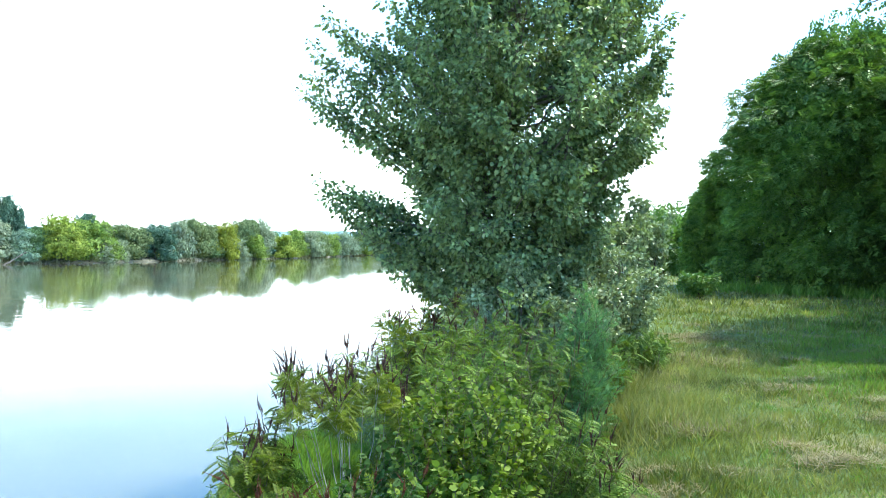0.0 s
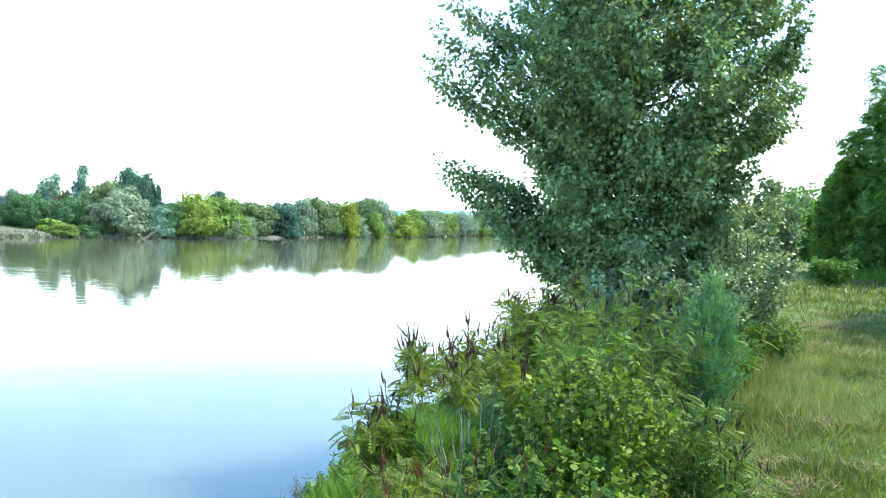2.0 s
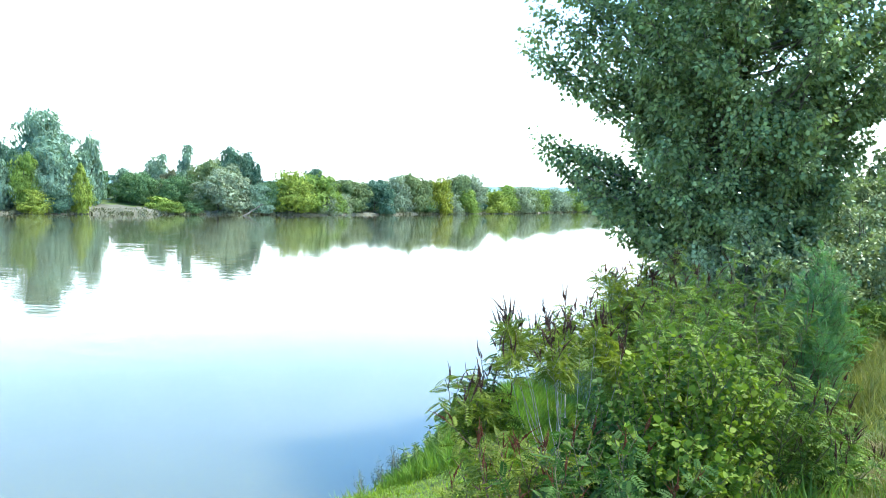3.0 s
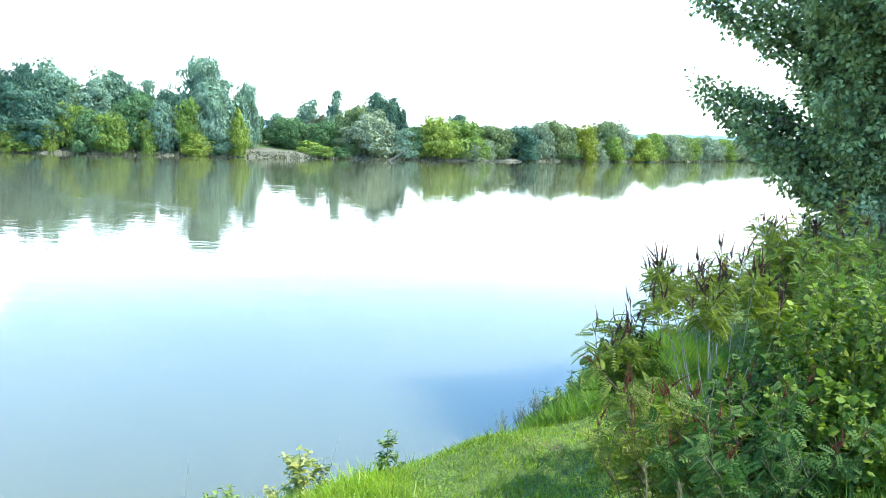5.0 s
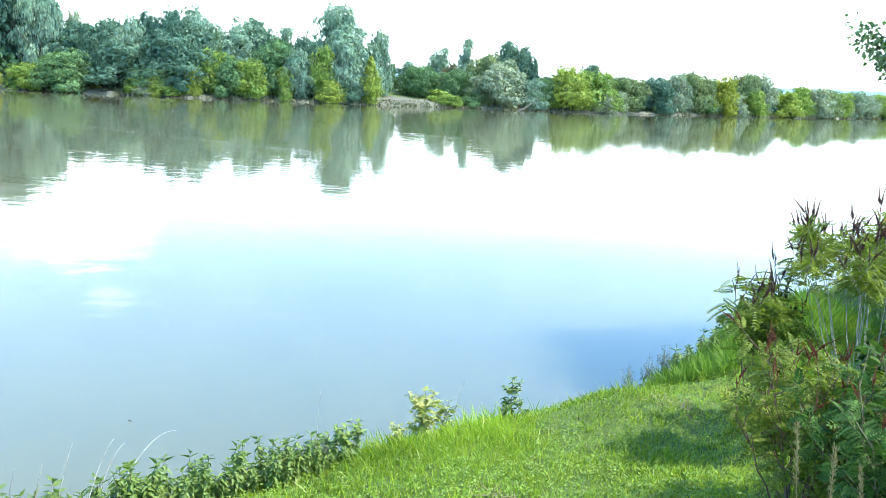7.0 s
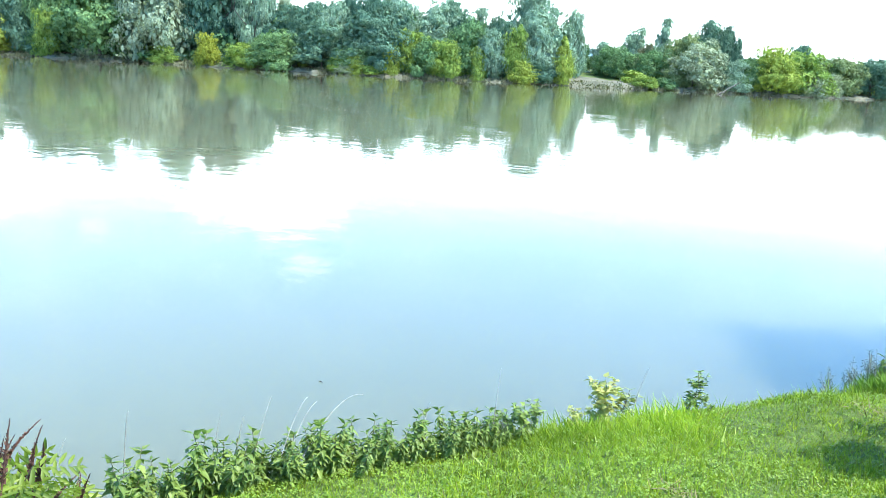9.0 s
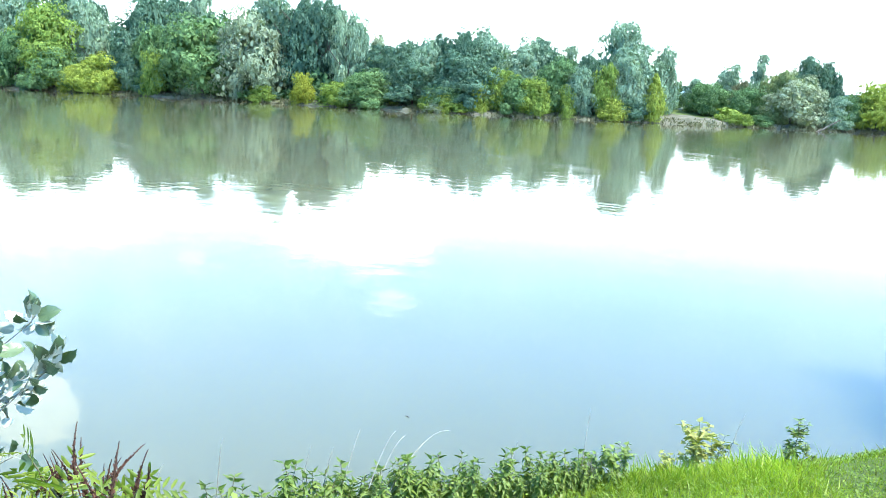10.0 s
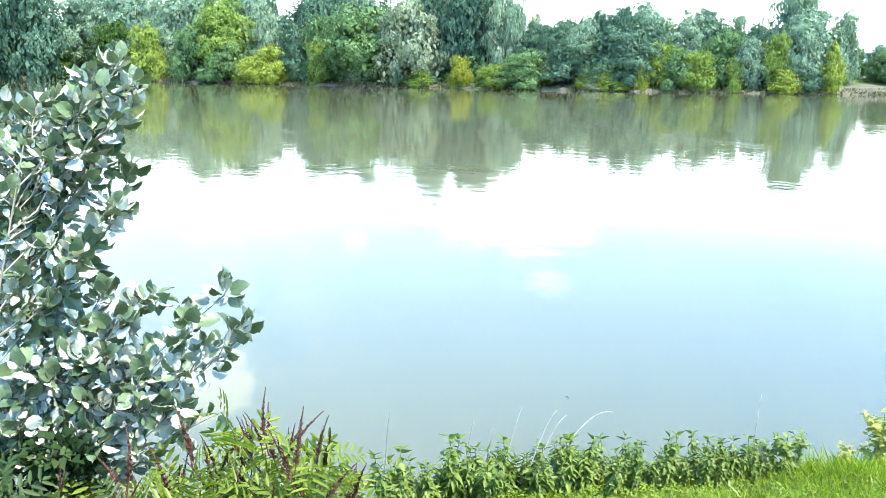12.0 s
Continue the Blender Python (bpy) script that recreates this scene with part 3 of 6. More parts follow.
def trunk_mesh(seed, mat):
    """A trunk one high with limbs, tapered."""
    rng = np.random.default_rng(seed)
    heap = Heap()
    z = np.linspace(0, 0.8, 7)
    bend = np.cumsum(rng.normal(0, 0.012, (7, 2)), axis=0)
    heap.add(tube(np.column_stack([bend, z]), np.linspace(0.022, 0.006, 7), 6))
    for k in range(7):
        h = rng.uniform(0.22, 0.7)
        a, L = rng.uniform(0, 6.28), rng.uniform(0.18, 0.36)
        s = np.linspace(0, 1, 5)
        b = np.array([np.interp(h, z, bend[:, 0]), np.interp(h, z, bend[:, 1]), h])
        pts = b + np.column_stack([np.cos(a) * L * s, np.sin(a) * L * s, L * (0.5 * s + 0.35 * s * s)])
        heap.add(tube(pts, np.linspace(0.010, 0.003, 5), 5))
    return heap.mesh("trunk", mat, True)


LABELS = {"dark": "dark green broadleaf tree on the far bank", "mid": "green leafy tree at the far waterside", "willow": "grey-green willow tree on the far bank",
          "silver": "silvery pale willow leaning over the far shore", "lime": "light green leafy tree on the far shore", "yellow": "yellow-green tree standing at the far waterline",
          "gold": "bright yellow-leaved bush at the far waterline", "brown": "thin brownish half-dry tree on the far bank", "oak": "broad fresh green tree on the far shore",
          "lightm": "pale green rounded tree on the far bank"}
CROWNS, TRUNKS = {}, [trunk_mesh(40 + i, MAT["bark_dark"]) for i in range(4)]
count = 0


def far_tree(kind, form, x, y, top, width, grade=0):
    """A tree or bush of the far bank whose top lies at that height."""
    global count
    count += 1
    rng = random.Random(count * 7)
    key = (kind, form, count % 3, grade)
    if key not in CROWNS:
        CROWNS[key] = mesh_of("crown", *crown(100 + len(CROWNS), form, *((9, 14, 80, 0.030), (6, 10, 50, 0.042))[grade]), MAT[kind])
    z = z_at(x, y)
    h = top - z
    small = h < 4.5
    tree = tagged(new("bush" if small else "willow_tree" if kind in ("willow", "silver") else "tree"), LABELS[kind], "bush" if small else "tree", "trees on the far bank")
    tree.matrix_basis = Matrix.Translation((x, y, z - 0.1)) @ Matrix.Rotation(rng.uniform(0, 6.28), 4, "Z")
    c = child("crown", CROWNS[key], tree)
    c.matrix_basis = Matrix.Diagonal((width, width, h, 1))
    t = child("trunk", TRUNKS[count % 4], tree)
    t.matrix_basis = Matrix.Diagonal((h, h, h * 0.95, 1))
    return tree


far_tree("oak", "round", -175.8, 6.2, 8.6, 10.6)
far_tree("oak", "bush", -168.9, 10.8, 6.0, 6.8)
far_tree("willow", "round", -173.6, 16.3, 13.4, 11.7)
far_tree("oak", "round", -156.6, 19.2, 7.3, 5.5)
far_tree("dark", "bush", -153.8, 20.3, 4.7, 5.4)
far_tree("willow", "round", -163.0, 23.8, 13.1, 11.0)
far_tree("lime", "bush", -149.4, 23.5, 6.7, 5.3)
far_tree("willow", "round", -153.6, 28.5, 10.8, 7.3)
far_tree("mid", "bush", -141.2, 29.9, 7.0, 6.0)
far_tree("willow", "round", -152.8, 32.1, 11.3, 6.3)
far_tree("lime", "round", -139.3, 33.9, 10.3, 9.2)
far_tree("mid", "bush", -136.0, 33.7, 5.0, 7.1)
far_tree("silver", "bush", -142.6, 27.8, 0.6, 2.5)
far_tree("yellow", "bush", -132.7, 35.3, 1.7, 2.9)
far_tree("willow", "round", -139.4, 39.9, 11.4, 5.8)
far_tree("willow", "tall", -134.3, 39.8, 9.7, 4.5)
far_tree("yellow", "bush", -129.2, 38.3, 3.6, 6.3)
far_tree("dark", "round", -128.6, 42.1, 7.5, 5.8)
far_tree("dark", "round", -133.2, 47.1, 11.6, 5.7)
far_tree("mid", "round", -125.2, 44.8, 7.8, 5.3)
far_tree("lime", "tall", -122.0, 43.9, 4.2, 3.3)
far_tree("mid", "round", -117.3, 48.8, 9.3, 10.1)
far_tree("dark", "round", -129.3, 50.2, 12.4, 6.0)
far_tree("silver", "round", -111.0, 53.8, 9.8, 8.1)
far_tree("dark", "tall", -107.1, 60.8, 12.1, 6.9)
far_tree("dark", "round", -111.4, 59.9, 11.0, 4.7)
far_tree("willow", "wispy", -101.4, 62.9, 10.8, 3.7)
far_tree("gold", "bush", -102.4, 56.9, 2.3, 2.7)
far_tree("lime", "bush", -98.9, 59.8, 1.3, 3.9)
far_tree("lime", "bush", -107.8, 53.4, 0.5, 3.2)
far_tree("mid", "bush", -95.6, 62.5, 2.8, 6.1)
far_tree("dark", "round", -95.6, 67.7, 6.8, 5.0)
far_tree("dark", "round", -99.3, 65.9, 5.6, 4.8)
far_tree("silver", "wispy", -101.0, 68.2, 7.9, 3.3)
far_tree("willow", "round", -93.0, 69.8, 6.8, 4.5)
far_tree("dark", "round", -94.3, 73.8, 8.3, 2.9)
far_tree("dark", "round", -98.6, 71.5, 6.9, 8.6)
far_tree("willow", "round", -100.5, 76.2, 7.4, 5.2)
far_tree("dark", "round", -93.9, 74.1, 7.9, 2.9)
far_tree("dark", "tall", -90.4, 74.5, 8.7, 4.4)
far_tree("willow", "round", -90.3, 79.2, 8.8, 6.8)
far_tree("dark", "round", -89.7, 72.5, 6.0, 8.5)
far_tree("dark", "round", -87.9, 75.9, 6.8, 5.5)
far_tree("willow", "round", -84.6, 81.4, 7.9, 7.9)
far_tree("dark", "tall", -82.5, 82.3, 8.1, 4.2)
far_tree("willow", "wispy", -81.9, 86.2, 7.6, 3.5)
far_tree("dark", "round", -79.4, 87.6, 6.4, 3.6)
far_tree("willow", "round", -78.0, 92.3, 10.8, 6.0)
far_tree("willow", "round", -74.3, 90.5, 7.8, 7.5)
far_tree("willow", "tall", -73.5, 96.3, 8.0, 3.2)
far_tree("dark", "round", -92.4, 67.8, 4.5, 7.7)
far_tree("dark", "round", -86.4, 73.0, 4.3, 6.1)
far_tree("mid", "bush", -88.4, 69.8, 1.7, 4.5)
far_tree("lime", "bush", -89.0, 67.8, 0.3, 2.3)
far_tree("yellow", "bush", -87.1, 69.2, 0.6, 1.9)
far_tree("silver", "bush", -88.0, 68.1, -0.5, 2.1)
far_tree("yellow", "tall", -84.1, 72.3, 1.6, 1.8)
far_tree("lime", "tall", -84.2, 75.6, 4.0, 3.9)
far_tree("mid", "round", -81.8, 76.3, 3.0, 3.9)
far_tree("lime", "bush", -79.9, 78.0, 2.9, 4.0)
far_tree("mid", "tall", -79.6, 81.2, 5.4, 4.7)
far_tree("lime", "bush", -76.8, 81.0, 2.3, 2.2)
far_tree("willow", "tall", -76.2, 82.7, 4.6, 3.5)
far_tree("dark", "round", -76.1, 85.3, 5.3, 3.4)
far_tree("lime", "tall", -74.3, 85.3, 4.9, 3.3)
far_tree("yellow", "bush", -72.8, 85.5, 1.0, 3.6)
far_tree("willow", "round", -72.8, 88.3, 6.5, 4.8)
far_tree("dark", "bush", -71.4, 87.8, 1.4, 3.5)
far_tree("yellow", "cone", -69.6, 89.7, 4.1, 2.6)
far_tree("mid", "wispy", -76.6, 103.3, 3.7, 2.2)
far_tree("willow", "wispy", -75.0, 105.4, 4.3, 2.6)
far_tree("mid", "bush", -71.6, 103.7, 3.7, 4.1)
far_tree("willow", "round", -71.9, 109.5, 6.4, 3.9)
far_tree("mid", "bush", -69.6, 103.1, 3.0, 3.7)
far_tree("brown", "wispy", -67.6, 105.9, 4.0, 2.5)
far_tree("willow", "wispy", -66.7, 108.5, 7.9, 2.9)
far_tree("mid", "bush", -65.2, 104.4, 3.2, 4.6)
far_tree("lime", "bush", -63.5, 99.6, -0.2, 3.2)
far_tree("mid", "bush", -61.5, 101.9, -0.3, 2.9)
far_tree("lightm", "round", -62.1, 107.0, 5.4, 4.5)
far_tree("silver", "round", -59.9, 106.1, 4.3, 6.9)
far_tree("lightm", "bush", -61.2, 103.7, 1.5, 3.2)
far_tree("dark", "round", -60.9, 111.8, 7.5, 5.0)
far_tree("dark", "round", -58.9, 113.1, 6.9, 3.4)
far_tree("willow", "bush", -56.2, 110.5, 2.4, 4.0)
far_tree("mid", "bush", -55.2, 113.1, 3.0, 3.7)
far_tree("yellow", "round", -52.8, 114.6, 4.5, 5.2)
far_tree("lime", "bush", -50.6, 119.2, 4.0, 6.1)
far_tree("dark", "round", -54.4, 125.5, 5.2, 4.0)
# next trees: silver and pale kinds partly stand in for distance haze
far_tree("silver", "bush", -49.1, 119.2, 0.9, 3.5)
far_tree("silver", "bush", -47.7, 122.5, 1.3, 2.3)
far_tree("lightm", "round", -47.9, 126.1, 3.6, 5.4)
far_tree("dark", "round", -45.3, 130.4, 3.7, 5.4)
far_tree("silver", "round", -44.2, 137.7, 4.4, 4.5)
far_tree("lightm", "round", -42.6, 142.0, 4.9, 5.4)
far_tree("lightm", "bush", -41.1, 144.5, 3.9, 4.0)
far_tree("gold", "round", -39.2, 146.3, 4.3, 4.3)
far_tree("lightm", "round", -37.9, 156.4, 5.4, 5.0)
far_tree("silver", "round", -35.8, 161.6, 5.4, 4.7)
far_tree("lime", "bush", -35.8, 155.6, 2.6, 4.3)
far_tree("silver", "bush", -37.8, 150.1, 1.7, 3.7)
far_tree("yellow", "bush", -32.6, 165.5, 2.6, 5.4)
far_tree("lime", "bush", -31.5, 172.8, 3.8, 5.0)
far_tree("silver", "bush", -29.4, 177.0, 3.7, 5.5)
far_tree("lightm", "bush", -27.9, 183.0, 3.5, 5.0)
far_tree("lime", "bush", -26.6, 189.9, 3.1, 4.6)
far_tree("silver", "bush", -25.4, 196.4, 3.5, 5.3)
far_tree("silver", "bush", -23.8, 205.0, 3.3, 5.5)
far_tree("lime", "bush", -22.1, 214.3, 3.3, 5.2)
far_tree("silver", "bush", -20.2, 224.3, 3.2, 6.0)
far_tree("lightm", "bush", -17.9, 234.6, 3.1, 6.3)
far_tree("silver", "bush", -14.9, 246.3, 3.3, 6.6)
far_tree("lime", "bush", -11.3, 260.0, 3.2, 7.0)
far_tree("willow", "round", -154.0, 32.1, 15.5, 8.9)
far_tree("willow", "round", -160.4, 26.9, 12.7, 6.8)
far_tree("dark", "round", -145.5, 38.1, 14.2, 7.3)
far_tree("willow", "round", -138.3, 37.7, 10.9, 5.8)
far_tree("dark", "wispy", -138.9, 41.3, 11.8, 2.9)
far_tree("dark", "round", -130.2, 47.3, 12.9, 7.8)
far_tree("willow", "wispy", -127.8, 52.5, 14.4, 5.2)
far_tree("dark", "round", -134.6, 44.9, 9.9, 6.1)
far_tree("willow", "round", -116.1, 58.8, 13.7, 7.3)
far_tree("dark", "tall", -109.8, 61.1, 12.9, 2.9)
far_tree("dark", "round", -106.1, 62.7, 12.5, 4.8)
far_tree("willow", "tall", -101.2, 64.3, 10.5, 3.7)
far_tree("dark", "round", -120.9, 53.2, 10.3, 3.9)
far_tree("dark", "round", -158.0, 6.0, 15.5, 11.0)
far_tree("oak", "round", -163.0, -6.0, 16.0, 12.0)
far_tree("dark", "round", -176.0, -14.0, 17.0, 13.0)
far_tree("willow", "round", -190.0, -26.0, 17.0, 13.0)
far_tree("dark", "round", -206.0, -36.0, 17.0, 14.0)


# filling growth behind the front row, and the scrub along the waterline
woods = random.Random(31)
for p in along(FAR_SHORE[2:9], 4.6):
    if p[0] < -74:
        off = woods.uniform(7, 13)
        far_tree(woods.choice(["dark", "dark", "mid", "willow"]), "round", p[0] - off * 0.7, p[1] + off * 0.7, woods.uniform(5.4, 7.0), woods.uniform(6, 9), 1)
for p in along(FAR_SHORE[8:15], 7.0):
    off = woods.uniform(7, 15)
    far_tree(woods.choice(["dark", "mid", "willow", "lightm"]), "round", p[0] - off * 0.85, p[1] + off * 0.3, woods.uniform(2.4, 3.6), woods.uniform(5, 8), 1)


def waterside_scrub(kind, label, spacing, seed):
    """Low scrub all along the far waterline."""
    rng = np.random.default_rng(seed)
    forms, heap = [crown(900 + seed + i, "bush", 4, 8, 34, 0.07) for i in range(3)], Heap()
    for k, p in enumerate(along(FAR_SHORE[1:15], spacing)):
        open_bank = -75 < p[0] < -58
        if open_bank and rng.random() < 0.75:
            continue
        off, a = rng.uniform(2.0, 5.0), rng.uniform(0, 6.28)
        q = p + np.array([-0.75, 0.65]) * off + rng.normal(0, 0.8, 2)
        z = z_at(*q)
        V, F = forms[k % 3]
        size = np.array([rng.uniform(2.2, 4.0)] * 2 + [rng.uniform(1.2, 2.6)])
        turn = np.array([[math.cos(a), math.sin(a), 0], [-math.sin(a), math.cos(a), 0], [0, 0, 1]])
        heap.add(((V @ turn) * size + np.array([q[0], q[1], z - 0.1]), F))
    tagged(new("waterside_scrub", heap.mesh("waterside_scrub", MAT[kind])), label, "scrub", kind="stuff")


waterside_scrub("mid", "low green scrub along the far waterline", 4.5, 11)
waterside_scrub("lime", "low light green scrub along the far waterline", 9.0, 12)
waterside_scrub("dark", "low dark scrub along the far waterline", 7.0, 13)
waterside_scrub("silver", "low greyish willow scrub along the far waterline", 10.0, 14)


# ---------------------------------------------------------------- near plants: how they grow
UP = np.array([0.0, 0.0, 1.0])


def arc(a, b, lift, n=8, rng=None, wobble=0.0):
    """A line from a to b that first goes out and then turns up (lift over 0) or hangs (under 0)."""
    a, b = np.asarray(a, float), np.asarray(b, float)
    s = np.linspace(0, 1, n)[:, None]
    mid = (a + b) / 2 - UP * lift * np.linalg.norm(b - a)
    p = (1 - s) ** 2 * a + 2 * s * (1 - s) * mid + s ** 2 * b
    if rng is not None and wobble:
        w = rng.normal(0, wobble, p.shape)
        w[0] = w[-1] = 0
        p = p + w
    return p


def point_on(line, f):
    n = len(line) - 1
    i = min(int(f * n), n - 1)
    k = f * n - i
    return line[i] * (1 - k) + line[i + 1] * k, unit(line[i + 1] - line[i])


def twigs_of(rng, line, count, length, lo=0.2, rise=0.25):
    """Side twigs along a branch, alternating, shorter towards its tip."""
    out = []
    for k in range(count):
        f = lo + (0.98 - lo) * (k + rng.random()) / count
        p, d = point_on(line, f)
        side = unit(np.cross(d, UP) + 1e-6)
        turn = (1 if k % 2 else -1) * rng.uniform(0.5, 1.2)
        way = unit(d * 0.8 + side * turn + UP * (rise + rng.normal(0, 0.25)) + rng.normal(0, 0.15, 3))
        L = length * (1.15 - 0.6 * f) * rng.uniform(0.6, 1.25)
        out.append(arc(p, p + way * L, 0.06, 5))
    return out


def leaves_on(rng, lines, per, spread, hang=0.5):
    """Leaf places along twigs: position, way, normal."""
    P, A = [], []
    for t in lines:
        f = rng.uniform(0.12, 1.0, per)
        i = np.minimum((f * (len(t) - 1)).astype(int), len(t) - 2)
        k = (f * (len(t) - 1) - i)[:, None]
        p = t[i] * (1 - k) + t[i + 1] * k
        d = unit(rng.normal(size=(per, 3)))
        P.append(p + d * spread)
        A.append(d + unit(t[-1] - t[0]) * 0.5 - UP * hang)
    P, A = np.concatenate(P), unit(np.concatenate(A))
    N = unit(rng.normal(size=P.shape) * 1.0 + UP * 0.8)
    return P, A, N


def big_poplar():
    """The leafy poplar at the water's edge, its crown reaching low over the shrubs."""
    rng = np.random.default_rng(21)
    bx, by = 0.8, 12.0
    bz = z_at(bx, by) - 0.05
    tree = tagged(new("poplar_tree"), "tall dense poplar with dark glossy leaves beside the river", "tree")
    tree.location = (bx, by, bz)
    trunk = np.array([(0, 0, 0), (0.02, 0.02, 1.0), (-0.06, 0, 2.2), (0.03, 0.03, 3.4), (0.10, 0, 4.6), (0.15, 0.02, 5.4), (0.12, 0.02, 6.0), (0.14, 0, 6.5)])
    fork = np.array([(0, 0, 0.9), (0.35, 0.1, 1.8), (0.75, 0.1, 3.0), (1.0, 0.15, 4.4), (1.15, 0.1, 5.7)])
    wood, fol = Heap(), Heap()
    wood.add(tube(trunk, [0.10, 0.085, 0.07, 0.058, 0.048, 0.036, 0.022, 0.008], 9))
    wood.add(tube(fork, [0.075, 0.06, 0.05, 0.035, 0.01], 7))
    # how far the crown reaches towards the water and towards the meadow, by height
    hs = [1.2, 1.5, 1.9, 2.3, 2.6, 2.85, 3.15, 3.5, 4.0, 4.6, 5.0, 5.5, 6.0, 6.4, 6.8, 7.1]
    to_water = [0.8, 1.45, 2.0, 2.35, 2.35, 1.75, 1.75, 2.0, 2.45, 2.45, 2.0, 1.85, 1.7, 1.4, 0.8, 0.2]
    to_land = [1.3, 1.5, 1.5, 1.5, 1.6, 1.85, 2.15, 2.4, 2.5, 2.5, 2.45, 2.4, 2.1, 1.6, 0.9, 0.2]
    tips = [(-2.8, -0.3, 4.55), (-2.5, -0.5, 4.35), (-2.85, 0.0, 4.2), (-2.9, -0.2, 3.95), (-2.7, -0.5, 3.8), (-2.4, -0.3, 3.65), (-2.7, -0.3, 4.95), (-2.35, -0.6, 4.75),
            (-2.6, -0.3, 2.7), (-2.65, -0.1, 2.55), (-2.4, -0.5, 2.4), (-2.4, 0.2, 2.6), (-2.0, -0.7, 2.15), (-1.9, -0.4, 1.9), (-1.7, -0.8, 1.7), (-1.6, 0.3, 1.75), (2.25, -0.2, 5.4), (2.3, -0.3, 4.6), (2.2, 0.1, 4.2), (2.1, -0.4, 3.7)]
    for k in range(330):
        z = 1.2 + 7.1 * ((k + 0.5) / 400) ** 1.05
        a = k * 2.39996 + rng.normal(0, 0.25)
        left, right = np.interp(z, hs, to_water), np.interp(z, hs, to_land)
        r = (left if math.cos(a) < 0 else right) * math.cos(a) ** 2 + 0.45 * (left + right) * math.sin(a) ** 2
        r *= rng.uniform(0.82, 1.02) if k % 3 else rng.uniform(0.45, 0.75)
        tips.append((r * math.cos(a), r * math.sin(a), z + rng.normal(0, 0.08)))
    tips = [(tx * 0.955, ty, tz - bz - 0.32) for tx, ty, tz in tips]
    for k, tip in enumerate(tips):
        tip = np.array(tip, float)
        r = math.hypot(tip[0], tip[1])
        stem = fork if (tip[0] > 0.7 and 1.8 < tip[2] < 6.5 and k % 2) else trunk
        zs = max(stem[0][2] + 0.5, tip[2] - r * rng.uniform(0.30, 0.75))
        zs = min(zs, stem[-1][2] - 0.1)
        root = np.array([np.interp(zs, stem[:, 2], stem[:, 0]), np.interp(zs, stem[:, 2], stem[:, 1]), zs])
        line = arc(root, tip, 0.10, 7, rng, 0.02)
        w = 0.012 + 0.006 * r
        wood.add(tube(line, np.linspace(w, 0.003, 7), 5))
        tw = twigs_of(rng, line, 9, 0.24 + 0.15 * r, 0.25, 0.1)
        for t in tw:
            wood.add(tube(t, np.linspace(0.005, 0.0015, 5), 3))
        tw.append(line[3:])
        tw += twigs_of(rng, line[3:], 6, 0.36, 0.25)
        P, A, N = leaves_on(rng, tw, 30, 0.075, 0.8)
        fol.add(scatter(*BROAD, P, A, N, rng.uniform(0.042, 0.085, len(P))))
    child("trunk", wood.mesh("trunk", MAT["bark"], True), tree)
    child("crown", fol.mesh("crown", MAT["poplar"]), tree)


def sucker_bush(x, y, height, width, mat, seed, label, per=24, stems=7, leaf=0.07):
    """A many-stemmed young tree bush clothed with leaves to the ground."""
    rng = np.random.default_rng(seed)
    bush = tagged(new("bush"), label, "bush")
    z = z_at(x, y) - 0.05
    bush.location = (x, y, z)
    fol = Heap()
    for k in range(stems):
        a = k * 2.39996
        r = width * 0.5 * math.sqrt((k + 0.4) / stems)
        tip = np.array([r * math.cos(a), r * math.sin(a), height * rng.uniform(0.72, 1.0) * (1 - 0.25 * r / width)])
        wood = Heap()
        line = arc((0.1 * math.cos(a), 0.1 * math.sin(a), 0), tip, 0.1, 9, rng, 0.015)
        wood.add(tube(line, np.linspace(0.022, 0.004, 9), 5))
        br = twigs_of(rng, line, 10, width * 0.34, 0.1, 0.4)
        tw = list(br)
        for b in br:
            wood.add(tube(b, np.linspace(0.008, 0.002, 5), 3))
            tw += twigs_of(rng, b, 4, width * 0.15, 0.3, 0.3)
        child("stem", wood.mesh("stem", MAT["bark_dark"], True), bush)
        P, A, N = leaves_on(rng, tw, per, 0.05)
        fol.add(scatter(*BROAD, P, A, N, rng.uniform(leaf * 0.6, leaf * 1.2, len(P))))
    child("foliage", fol.mesh("foliage", MAT[mat]), bush)
    return bush


